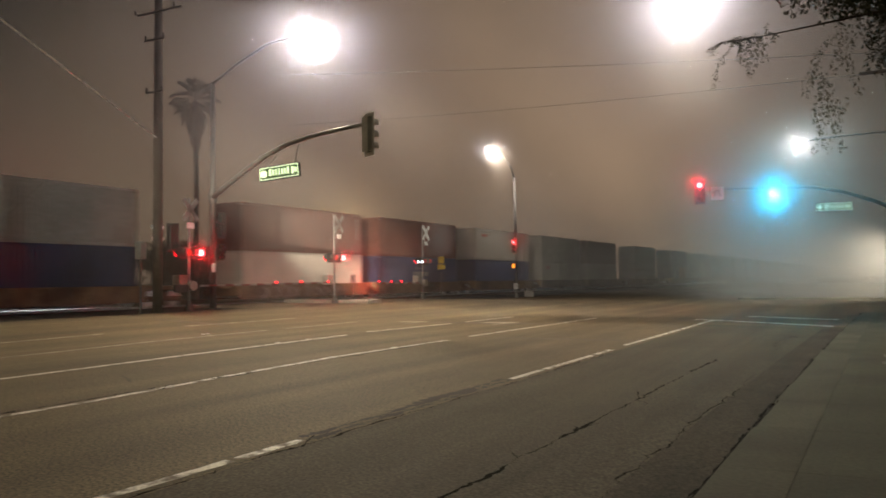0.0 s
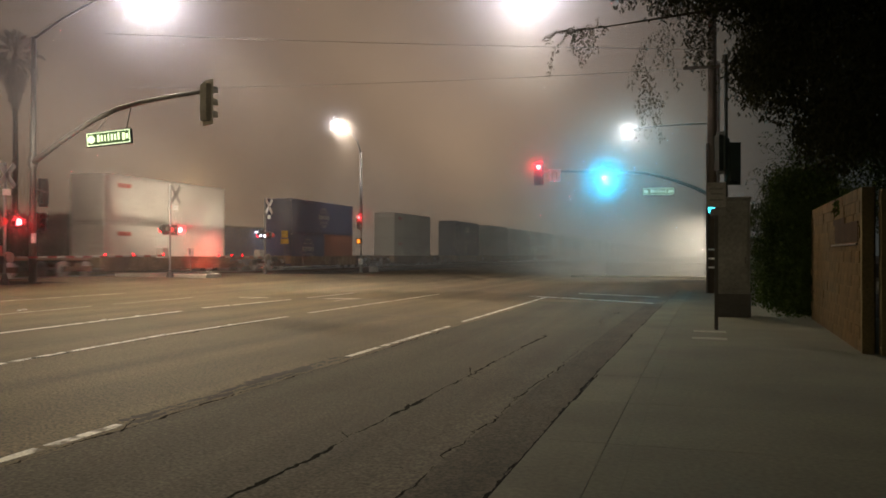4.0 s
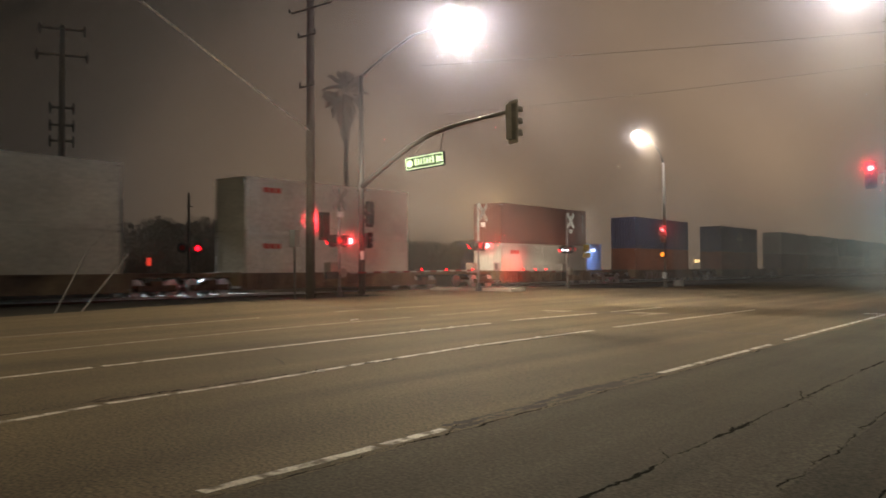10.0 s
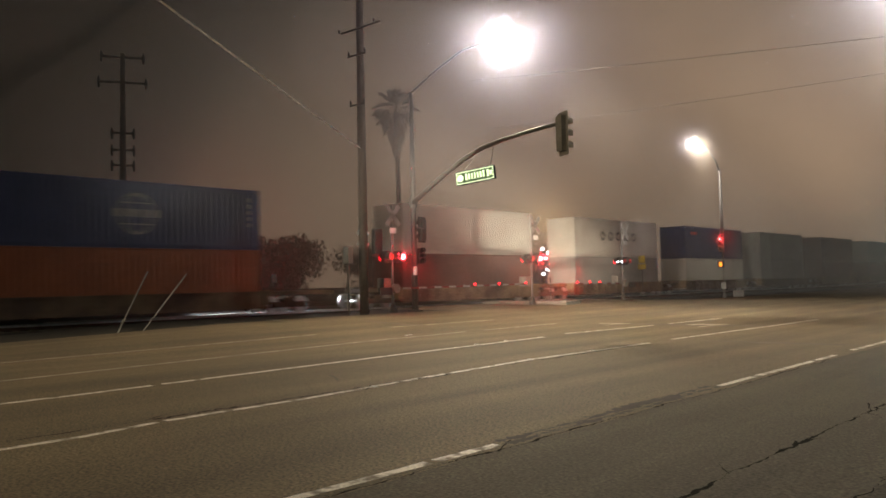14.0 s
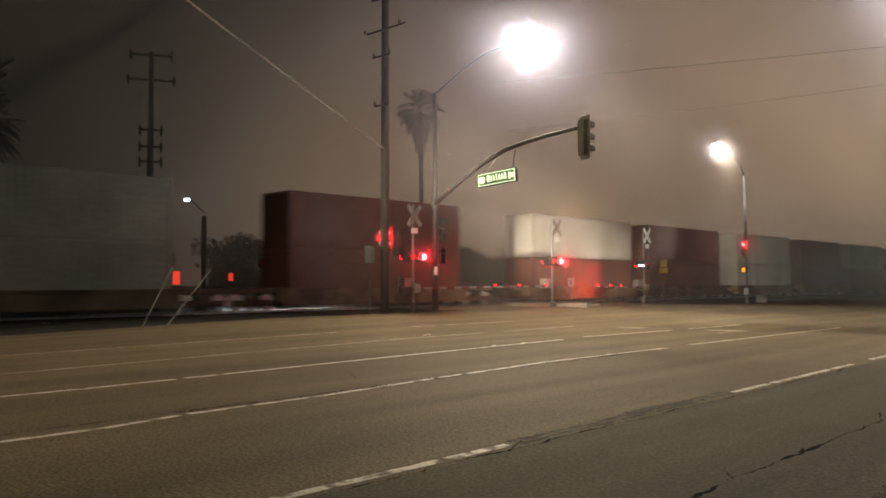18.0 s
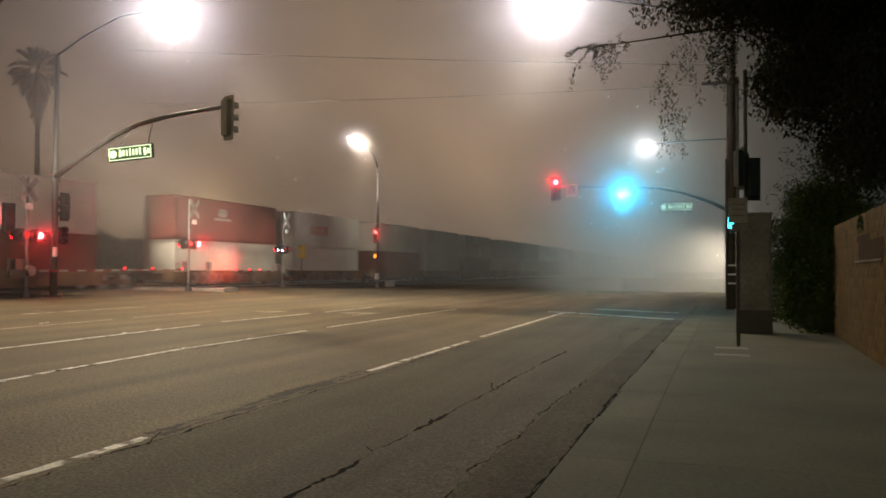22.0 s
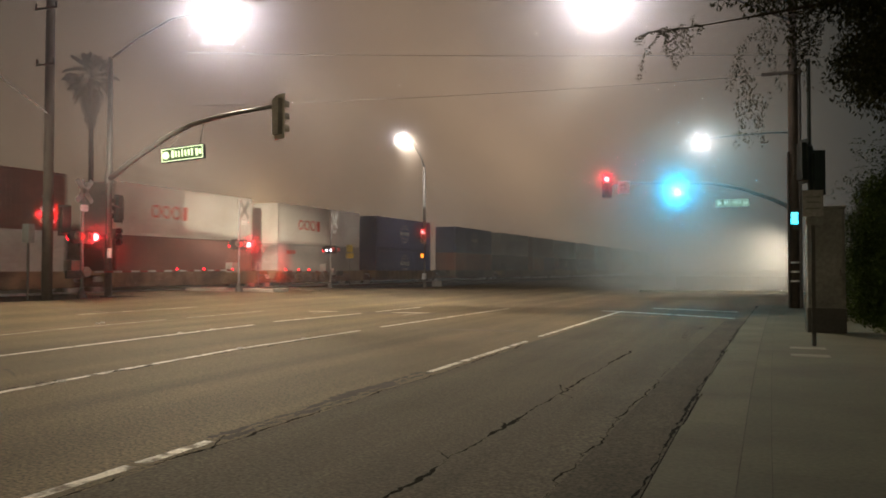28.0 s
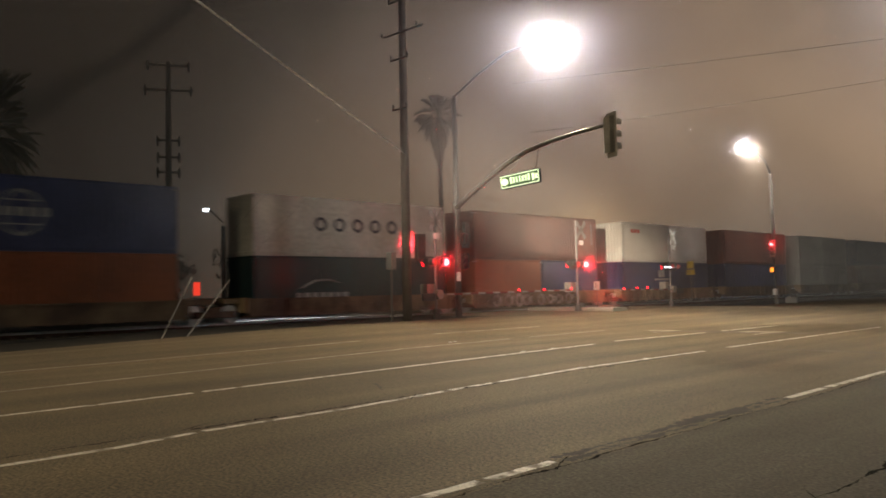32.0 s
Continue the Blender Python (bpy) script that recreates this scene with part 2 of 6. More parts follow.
def worn(m, across, along, low):
    """Adds wheel-polished streaks that run along the road, and coarse stone speckle."""
    n, l = m.node_tree.nodes, m.node_tree.links
    base = n["Principled BSDF"].inputs["Base Color"]
    source = base.links[0].from_socket
    tc, mp, streak, coarse = n.new("ShaderNodeTexCoord"), n.new("ShaderNodeMapping"), n.new("ShaderNodeTexNoise"), n.new("ShaderNodeTexNoise")
    mp.inputs["Scale"].default_value = (across, along, 1.0)
    streak.inputs["Scale"].default_value, streak.inputs["Detail"].default_value = 1.0, 5
    coarse.inputs["Scale"].default_value, coarse.inputs["Detail"].default_value = 9.0, 8
    coarse.inputs["Roughness"].default_value = 0.75
    l.new(tc.outputs["Object"], mp.inputs["Vector"])
    l.new(mp.outputs["Vector"], streak.inputs["Vector"])
    l.new(tc.outputs["Object"], coarse.inputs["Vector"])
    a, c2, times, mul = n.new("ShaderNodeMapRange"), n.new("ShaderNodeMapRange"), n.new("ShaderNodeMath"), n.new("ShaderNodeVectorMath")
    a.inputs["From Min"].default_value, a.inputs["From Max"].default_value, a.inputs["To Min"].default_value, a.inputs["To Max"].default_value = 0.35, 0.65, low, 1.15
    c2.inputs["From Min"].default_value, c2.inputs["From Max"].default_value, c2.inputs["To Min"].default_value, c2.inputs["To Max"].default_value = 0.32, 0.68, 0.78, 1.22
    times.operation, mul.operation = "MULTIPLY", "MULTIPLY"
    l.new(streak.outputs["Fac"], a.inputs["Value"])
    l.new(coarse.outputs["Fac"], c2.inputs["Value"])
    l.new(a.outputs["Result"], times.inputs[0])
    l.new(c2.outputs["Result"], times.inputs[1])
    l.new(source, mul.inputs[0])
    l.new(times.outputs[0], mul.inputs[1])
    l.new(mul.outputs["Vector"], base)
    return m


ASPHALT = worn(surface("asphalt", (0.16, 0.123, 0.071), (0.11, 0.084, 0.049), rough=0.8, big=0.3, fine=30, bump=0.4, contrast=0.5, speck=0.75), 0.9, 0.035, 0.68)
PATCH = surface("tar_patch", (0.034, 0.028, 0.02), (0.055, 0.045, 0.032), rough=0.8, big=1.2, fine=40, bump=0.3)
NEAR_BLACK = surface("near_black", (0.007, 0.006, 0.005), rough=0.95, big=3, fine=60)
NEAR_BLACK.node_tree.nodes["Principled BSDF"].inputs["Specular IOR Level"].default_value = 0.08
PAINT = surface("worn_road_paint", (0.74, 0.71, 0.63), (0.14, 0.115, 0.075), rough=0.6, big=4.0, fine=40, mix=0.56, contrast=0.14, speck=0.35)
CONCRETE = surface("pavement_concrete", (0.102, 0.103, 0.068), (0.068, 0.07, 0.047), rough=0.85, big=0.6, fine=25, bump=0.3, spread=0.06)
KERB = surface("kerb_concrete", (0.118, 0.116, 0.08), (0.082, 0.08, 0.056), rough=0.85, big=0.9, fine=24, bump=0.3, spread=0.06)
DIRT = surface("dry_dirt", (0.03, 0.026, 0.02), (0.016, 0.014, 0.011), rough=0.95, big=0.5, fine=14, bump=0.5)
BALLAST = surface("ballast", (0.035, 0.032, 0.029), (0.018, 0.016, 0.015), rough=0.95, big=6, fine=18, bump=0.9)
BLOCK = surface("slump_block", (0.1, 0.066, 0.027), (0.066, 0.044, 0.018), rough=0.9, big=1.5, fine=20, bump=0.4, spread=0.14)
MORTAR = surface("mortar", (0.085, 0.06, 0.027), rough=0.95, big=2, fine=30)
STUCCO = surface("pale_stucco", (0.13, 0.105, 0.055), (0.085, 0.068, 0.036), rough=0.9, big=0.8, fine=30, bump=0.3)
for dull in (BLOCK, MORTAR, STUCCO):
    dull.node_tree.nodes["Principled BSDF"].inputs["Specular IOR Level"].default_value = 0.08
WOOD = surface("creosoted_wood", (0.105, 0.085, 0.066), (0.065, 0.052, 0.041), rough=0.9, big=1.0, fine=16, bump=0.6)
GALV = surface("galvanised_steel", (0.12, 0.112, 0.102), (0.08, 0.075, 0.068), rough=0.5, metal=0.3, big=1.5, fine=20, bump=0.08)
PALEGALV = surface("pale_weathered_steel", (0.3, 0.29, 0.27), (0.2, 0.195, 0.185), rough=0.6, big=1.5, fine=20, bump=0.08)
ALU = surface("weathered_aluminium", (0.2, 0.195, 0.185), (0.14, 0.137, 0.13), rough=0.45, big=1.2, fine=20, bump=0.05)
BLACK = surface("black_painted_metal", (0.055, 0.052, 0.046), rough=0.5, big=2, fine=18, bump=0.08)
# Lamp light and haze on the signal heads are put into this pale grey
HEAD = surface("lightened_signal_paint", (0.33, 0.3, 0.26), (0.23, 0.21, 0.18), rough=0.5, big=2, fine=18, bump=0.08)
SOOT = surface("flat_black_signal_paint", (0.012, 0.012, 0.012), rough=0.9, big=2, fine=18, bump=0)
DARKGREEN = surface("dark_green_metal", (0.018, 0.03, 0.022), rough=0.55, big=2, fine=18, bump=0.08)
CABINET = surface("grey_cabinet_paint", (0.19, 0.188, 0.17), (0.12, 0.119, 0.106), rough=0.6, big=1.2, fine=12, bump=0.08)
WHITE = surface("reflective_white", (0.75, 0.75, 0.72), (0.6, 0.6, 0.57), rough=0.5, big=2, fine=20, bump=0.05)
REDPAINT = surface("reflective_red", (0.5, 0.03, 0.025), rough=0.5, big=2, fine=20, bump=0.05)
DIMMED_WHITE = surface("dirty_dimmed_white", (0.3, 0.29, 0.27), (0.2, 0.19, 0.17), rough=0.6, big=2, fine=20, bump=0.05)
GATERED = surface("dirty_gate_red", (0.2, 0.02, 0.018), rough=0.6, big=2, fine=20, bump=0.05)
YELLOW = surface("sign_yellow", (0.45, 0.32, 0.02), rough=0.5, big=2, fine=20, bump=0.05)
STEEL = surface("polished_rail", (0.72, 0.72, 0.72), (0.55, 0.55, 0.55), rough=0.33, metal=0.75, big=3, fine=30, bump=0.05)
RUST = surface("rusty_steel", (0.12, 0.07, 0.045), (0.06, 0.035, 0.025), rough=0.85, big=1.6, fine=20, bump=0.3)
CARPAINT = surface("weathered_car_paint", (0.21, 0.145, 0.08), (0.075, 0.045, 0.03), rough=0.6, big=0.7, fine=9, bump=0.15, spread=0.35, contrast=0.3)
GRAFFITI = surface("faded_graffiti", (0.24, 0.21, 0.19), (0.12, 0.07, 0.065), rough=0.6, big=1.5, fine=9, spread=0.3)
GLASS = surface("dark_lens", (0.02, 0.02, 0.02), rough=0.15, big=2, fine=10, bump=0)
LEAF = surface("leaf", (0.05, 0.052, 0.024), (0.03, 0.033, 0.015), rough=0.85, big=1.5, fine=6, bump=0)
IVY = surface("ivy_leaf", (0.045, 0.068, 0.016), (0.024, 0.038, 0.01), rough=0.8, big=1.2, fine=6, bump=0)
for m in (LEAF, IVY):
    m.node_tree.nodes["Principled BSDF"].inputs["Specular IOR Level"].default_value = 0.03
PALM = surface("palm_frond", (0.14, 0.132, 0.08), (0.1, 0.095, 0.058), rough=0.8, big=1.5, fine=6, bump=0)
SKIRT = surface("dead_palm_frond", (0.3, 0.22, 0.14), (0.2, 0.145, 0.09), rough=0.9, big=1.5, fine=6, bump=0)
BARK = surface("bark", (0.07, 0.05, 0.035), (0.04, 0.03, 0.02), rough=0.95, big=2, fine=14, bump=0.6)
WIRE = surface("bare_cable", (0.24, 0.23, 0.2), rough=0.35, metal=0.6, big=2, fine=20, bump=0)
SIGNGREEN = glow("lit_green_sign_face", (0.10, 0.16, 0.06), 0.5)
SIGNLIT = glow("lit_sign_border", (0.85, 1.0, 0.6), 1.5)
LAMPWHITE = glow("street_lamp_lens", (1.0, 0.95, 0.85), 60)
LEDRED = glow("red_lens_lit", (1.0, 0.004, 0.012), 9)
LEDHOT = glow("red_lens_core", (1.0, 0.45, 0.45), 6)
LEDCYAN = glow("green_lens_lit", (0.04, 0.74, 0.98), 6)
LEDAMBER = glow("amber_hand_lit", (1.0, 0.26, 0.02), 2.5)
LEDWHITE = glow("white_flood_lens", (0.8, 0.88, 1.0), 12)
SODIUM = glow("sodium_lens", (1.0, 0.62, 0.25), 3.5)
REDPANEL = glow("red_lit_panel", (1.0, 0.06, 0.03), 0.9)
BLUEWALL = surface("blue_cladding", (0.10, 0.15, 0.32), (0.07, 0.11, 0.25), rough=0.6, big=0.3, fine=4)

# ---- mesh helpers ----


def bm_new():
    return bmesh.new()


def box(bm, x, y, z, sx, sy, sz, bevel=0.0, turn=None):
    """A box of full sizes sx, sy, sz round its centre."""
    m = Matrix.Translation((x, y, z)) @ (turn or Matrix.Identity(4)) @ Matrix.Diagonal((sx, sy, sz, 1))
    made = bmesh.ops.create_cube(bm, size=1, matrix=m)["verts"]
    if bevel:
        edges = list({e for v in made for e in v.link_edges})
        bmesh.ops.bevel(bm, geom=edges, offset=bevel, segments=2, affect="EDGES", profile=0.7)
    return bm


def rod(bm, a, b, r, r2=None, n=10):
    a, b = Vector(a), Vector(b)
    way = b - a
    m = Matrix.Translation((a + b) / 2) @ way.to_track_quat("Z", "Y").to_matrix().to_4x4()
    bmesh.ops.create_cone(bm, cap_ends=True, segments=n, radius1=r, radius2=r if r2 is None else r2, depth=way.length, matrix=m)
    return bm


def tube(bm, points, radii, n=10):
    """A swept round tube through points, with a radius at each."""
    points = [Vector(p) for p in points]
    rings = []
    for i, p in enumerate(points):
        way = points[min(i + 1, len(points) - 1)] - points[max(i - 1, 0)]
        q = way.to_track_quat("Z", "Y")
        rings.append([bm.verts.new(p + q @ Vector((radii[i] * math.cos(6.28319 * k / n), radii[i] * math.sin(6.28319 * k / n), 0))) for k in range(n)])
    for a, b in zip(rings, rings[1:]):
        for k in range(n):
            bm.faces.new((a[k], a[(k + 1) % n], b[(k + 1) % n], b[k]))
    bm.faces.new(rings[0][::-1])
    bm.faces.new(rings[-1])
    return bm


def disc(bm, centre, normal, r, depth=0.03, n=20):
    c, w = Vector(centre), Vector(normal).normalized()
    return rod(bm, c - w * depth / 2, c + w * depth / 2, r, r, n)


def mesh_of(name, bm, smooth=False):
    me = bpy.data.meshes.new(name)
    bm.to_mesh(me)
    bm.free()
    if smooth:
        for p in me.polygons:
            p.use_smooth = True
    return me


def part(name, bm, material, parent=None, label="", smooth=False):
    """Links a bmesh, or a ready mesh, as one object under a thing or under a part."""
    me = bm if isinstance(bm, bpy.types.Mesh) else mesh_of(name, bm, smooth)
    ob = new(name, me)
    if not me.materials:
        me.materials.append(None)
    ob.material_slots[0].link = "OBJECT"
    ob.material_slots[0].material = material
    ob.parent = parent
    if label:
        ob["label"] = label
    return ob


def islands(name, bm):
    """The loose pieces of a bmesh, each as a mesh of its own."""
    left, out = set(bm.verts), []
    while left:
        todo = [next(iter(left))]
        piece = set(todo)
        while todo:
            for e in todo.pop().link_edges:
                for v in e.verts:
                    if v not in piece:
                        piece.add(v)
                        todo.append(v)
        left -= piece
        order = {v: i for i, v in enumerate(piece)}
        me = bpy.data.meshes.new(name)
        me.from_pydata([tuple(v.co) for v in order], [], [[order[v] for v in f.verts] for f in bm.faces if f.verts[0] in piece])
        out.append(me)
    bm.free()
    return out


def thing(name, label, category, at=(0, 0, 0), turn=0.0, group="", kind=""):
    ob = new(name)
    ob.matrix_basis = pose(*at, 0, 0, turn)
    return tagged(ob, label, category, group, kind)


def single(name, bm, material, label, category, group="", kind="", smooth=False):
    return tagged(part(name, bm, material, None, "", smooth), label, category, group, kind)


def smoothstep(a, b, x):
    t = min(1.0, max(0.0, (x - a) / (b - a)))
    return t * t * (3 - 2 * t)


def ground_z(x, y):
    """The road is flat by the near kerb and lifts towards the crossing."""
    return 0.34 * smoothstep(-17, -27, x) * smoothstep(2, 22, y) * (1 - 0.9 * smoothstep(46, 62, y)) - 0.02 * smoothstep(-4, 0, x)


def kerb_x(y):
    """The line of the near kerb's face."""
    return -1.02 + 0.00055 * max(y, 0) ** 2 + 0.009 * max(y, 0) - 0.000002 * max(y, 0) ** 3


def sheet(name, material, xs, ys, lift, kind, label, category, zf=ground_z):
    verts = [(x, y, zf(x, y) + lift) for y in ys for x in xs]
    w = len(xs)
    faces = [(j * w + i, j * w + i + 1, (j + 1) * w + i + 1, (j + 1) * w + i) for j in range(len(ys) - 1) for i in range(w - 1)]
    me = bpy.data.meshes.new(name)
    me.from_pydata(verts, [], faces)
    for p in me.polygons:
        p.use_smooth = True
    return tagged(part(name, me, material), label, category, "", kind)


def steps(a, b, d):
    n = max(1, round((b - a) / d))
    return [a + (b - a) * i / n for i in range(n + 1)]


# ---- ground, road, pavement ----
far_x = [-2500, -600, -200] + steps(-90, 40, 2.5) + [200, 600, 2500]
far_y = [-2500, -700, -200] + steps(-60, 120, 3.0) + [250, 700, 2500]
sheet("ground", DIRT, far_x, far_y, -0.06, "structure", "dark dry dirt ground beside the railway", "ground")
sheet("road", ASPHALT, steps(-26.6, -0.2, 0.55), steps(-60, 35.5, 1.5) + steps(36, 56, 1.0) + steps(57, 150, 3), 0.0, "structure", "wide worn grey asphalt road under street lamps", "road")
sheet("side_road", ASPHALT, steps(-75, -26.6, 1.3), steps(30.5, 51.0, 1.0), 0.004, "structure", "asphalt side road running up to the level crossing", "road")
sheet("side_road", ASPHALT, steps(-0.2, 60, 2.0), steps(38.5, 57.0, 1.5), -0.004, "structure", "asphalt side road beyond the near corner", "road")

# Older asphalt; the lane's dimmer light is put into its colour too
OLD_DIM_LANE = worn(surface("older_dimmed_asphalt", (0.092, 0.077, 0.05), (0.062, 0.053, 0.035), rough=0.85, big=0.4, fine=32, bump=0.4, contrast=0.5, speck=0.6), 1.4, 0.05, 0.75)
lane = bm_new()
edge = [(-4.72 + 0.03 * math.sin(y * 1.7), kerb_x(y) + 0.1, y) for y in steps(-40, 28, 0.7)]
rows = [[lane.verts.new((x, y, ground_z(x, y) + 0.003)) for x in (a, (a + e) / 2, e)] for a, e, y in edge]
for p, q in zip(rows, rows[1:]):
    for k in (0, 1):
        lane.faces.new((p[k], p[k + 1], q[k + 1], q[k]))
single("kerb_lane", lane, OLD_DIM_LANE, "older asphalt of the kerb lane, darkened for dim light", "road", "", "structure")

pavement = tagged(new("pavement"), "grey concrete pavement with scored joints and worn kerb", "pavement", "", "structure")
kerb_parts = tagged(new("kerb"), "worn concrete kerb along the road", "kerb", "", "structure")


def strip(bm, y0, y1, left, right, top, bottom):
    """A slab between two lines given as functions of y."""
    v = []
    for z in (bottom, top):
        v += [bm.verts.new((left(y0), y0, z)), bm.verts.new((right(y0), y0, z)), bm.verts.new((right(y1), y1, z)), bm.verts.new((left(y1), y1, z))]
    for f in ((3, 2, 1, 0), (4, 5, 6, 7), (0, 1, 5, 4), (1, 2, 6, 5), (2, 3, 7, 6), (3, 0, 4, 7)):
        bm.faces.new([v[i] for i in f])
    return bm


GAP = 0.003
for i, y in enumerate(steps(-8, 36, 1.83)[:-1]):
    y1 = y + 1.83 - GAP
    jag = 0.015 * math.sin(i * 2.3)
    bm = strip(bm_new(), y, y1, lambda v: kerb_x(v) + jag, lambda v: kerb_x(v) + 0.56, 0.125, -0.1)
    bmesh.ops.bevel(bm, geom=[e for e in bm.edges if abs(e.verts[0].co.x - e.verts[1].co.x) < 0.1 and min(v.co.z for v in e.verts) > 0.1 and max(v.co.x for v in e.verts) < kerb_x(y) + 0.2], offset=0.035, segments=3, affect="EDGES")
    part("kerb_stone", bm, KERB, kerb_parts)
    part("face_grime", strip(bm_new(), y, y1, lambda v: kerb_x(v) + jag - 0.012, lambda v: kerb_x(v) + jag + 0.004, 0.088, -0.1), NEAR_BLACK, kerb_parts, "black strip on the kerb face")
    part("slab", strip(bm_new(), y, y1, lambda v: kerb_x(v) + 0.566, lambda v: kerb_x(v) + 0.784, 0.122, -0.1), CONCRETE, pavement)
    part("slab", strip(bm_new(), y, y1, lambda v: kerb_x(v) + 0.787, lambda v: 4.6, 0.125, -0.1), CONCRETE, pavement)
single("joint_bed", strip(bm_new(), -8, 36, lambda v: kerb_x(v) + 0.1, lambda v: 4.5, 0.116, -0.12), DIRT, "dark packed dirt in the pavement joints", "joint", "", "structure")

# far kerb and the corner behind the crossroads
single("kerb", box(bm_new(), 30.3 - 4, 58.2, 0.06, 68, 0.5, 0.2, 0.03), KERB, "concrete kerb on the far corner", "kerb", "", "structure")


def mark(points, width, material, name="lane_line", label="worn white painted lane line", lift=0.006):
    """A painted band on the road along points; paint has worn, uneven edges."""
    bm = bm_new()
    rnd = random.Random(int(points[0][0] * 37 + points[0][1] * 11))
    rough = 0.16 if material is PAINT else 0.0
    pace = 0.16 if rough else 1.0
    pts = []
    for (xa, ya), (xb, yb) in zip(points, points[1:]):
        k = max(1, int(math.hypot(xb - xa, yb - ya) / pace))
        pts += [(xa + (xb - xa) * i / k, ya + (yb - ya) * i / k) for i in range(k)]
    pts.append(points[-1])
    rows = []
    for i, (x, y) in enumerate(pts):
        ax, ay = pts[max(i - 1, 0)]
        bx, by = pts[min(i + 1, len(pts) - 1)]
        d = math.hypot(bx - ax, by - ay)
        nx, ny = -(by - ay) / d * width / 2, (bx - ax) / d * width / 2
        side = [s * (1 + rnd.uniform(-rough, rough * 0.4) - (rough if rnd.random() < 0.08 else 0)) for s in (1, -1)]
        rows.append([bm.verts.new((x + s * nx, y + s * ny, ground_z(x + s * nx, y + s * ny) + lift)) for s in side])
    for a, b in zip(rows, rows[1:]):
        bm.faces.new((a[0], a[1], b[1], b[0]))
    for f in bm.faces:
        if f.normal.z < 0:
            f.normal_flip()
    return single(name, bm, material, label, "road marking", "", "structure")


# first lane line: broken, then solid up to the stop line
mark([(-4.9, -1.6), (-4.9, 0.6)], 0.13, PAINT)
mark([(-4.9, 3.75), (-4.9, 5.6)], 0.13, PAINT)
mark([(-4.9, 5.7), (-4.9, 6.6)], 0.13, PAINT)
mark([(-4.9, 11.95), (-4.9, 17.6)], 0.13, PAINT)
mark([(-4.93, 18.9), (-4.9, 30.9)], 0.14, PAINT)
# second line, with breaks
mark([(-8.75, -8), (-8.91, 4.3), (-9.1, 5.3)], 0.13, PAINT)
mark([(-9.11, 5.4), (-9.18, 7.6), (-9.5, 10.5), (-9.78, 13.9)], 0.13, PAINT)
mark([(-9.78, 14.0), (-9.69, 19.0)], 0.13, PAINT)
mark([(-9.75, 20.4), (-9.45, 31.6)], 0.13, PAINT)
# third line
mark([(-12.4, -8), (-12.65, 6.0), (-12.74, 7.2)], 0.16, PAINT)
mark([(-12.76, 7.4), (-13.15, 13.1), (-13.49, 19.9)], 0.16, PAINT)
mark([(-13.7, 21.3), (-13.35, 26.3)], 0.16, PAINT)
mark([(-13.3, 27.5), (-13.14, 31.7)], 0.16, PAINT)
# faint far lines
FAINT = surface("faint_road_paint", (0.52, 0.48, 0.4), (0.17, 0.15, 0.12), rough=0.75, big=1.6, fine=22, mix=0.52, contrast=0.3)
mark([(-15.5, 1.0), (-16.0, 6.3), (-16.6, 11.0), (-17.25, 16.4), (-17.4, 20.9)], 0.12, FAINT, label="faint worn lane line")
mark([(-17.4, 21.9), (-17.45, 26.4)], 0.12, FAINT, label="faint worn lane line")
mark([(-20.0, 5.0), (-20.2, 11.4), (-20.4, 17.0)], 0.11, FAINT, label="faint worn lane line")
mark([(-20.7, 20.6), (-20.6, 26.5)], 0.11, FAINT, label="faint worn lane line")
# stop line and crosswalk
mark([(-5.6, 31.2), (-4.86, 30.85), (-0.85, 28.2)], 0.3, PAINT, "stop_line", "white painted stop line")
mark([(-4.09, 34.0), (-0.79, 32.5)], 0.28, PAINT, "crosswalk_line", "white painted crosswalk line")


def turn_arrow(x, y, s):
    """A left-turn arrow: a stem along the lane, and a curved head to the left."""
    bm = bm_new()
    z = lambda a, b: ground_z(a, b) + 0.007
    mirror = [(0.0, 0.0), (0.14, 0.0), (0.14, 1.9), (0.55, 2.5), (0.55, 2.85), (0.05, 2.85), (-0.9, 2.6), (-0.9, 3.05), (-1.7, 2.35), (-0.9, 1.7), (-0.9, 2.1), (0.0, 2.0)]
    bm.faces.new([bm.verts.new((x + s * a * 0.9, y + s * b * 0.85, z(x, y))) for a, b in mirror[:3] + mirror[11:]])
    bm.faces.new([bm.verts.new((x + s * a * 0.9, y + s * b * 0.85, z(x, y))) for a, b in mirror[2:7] + mirror[10:12]])
    bm.faces.new([bm.verts.new((x + s * a * 0.9, y + s * b * 0.85, z(x, y))) for a, b in mirror[6:11]])
    for f in bm.faces:
        if f.normal.z < 0:
            f.normal_flip()
    return single("turn_arrow", bm, surface("thin_arrow_paint", (0.5, 0.46, 0.38), (0.2, 0.18, 0.14), rough=0.65, big=2.2, fine=22, mix=0.55, contrast=0.25), "white painted left-turn arrow on the asphalt", "road marking", "turn arrows", "structure")


turn_arrow(-11.5, 25.8, 0.75)
turn_arrow(-15.0, 25.7, 0.62)


FISSURE = surface("road_fissure", (0.014, 0.012, 0.008), rough=0.95, big=3, fine=60)
FISSURE.node_tree.nodes["Principled BSDF"].inputs["Specular IOR Level"].default_value = 0.05


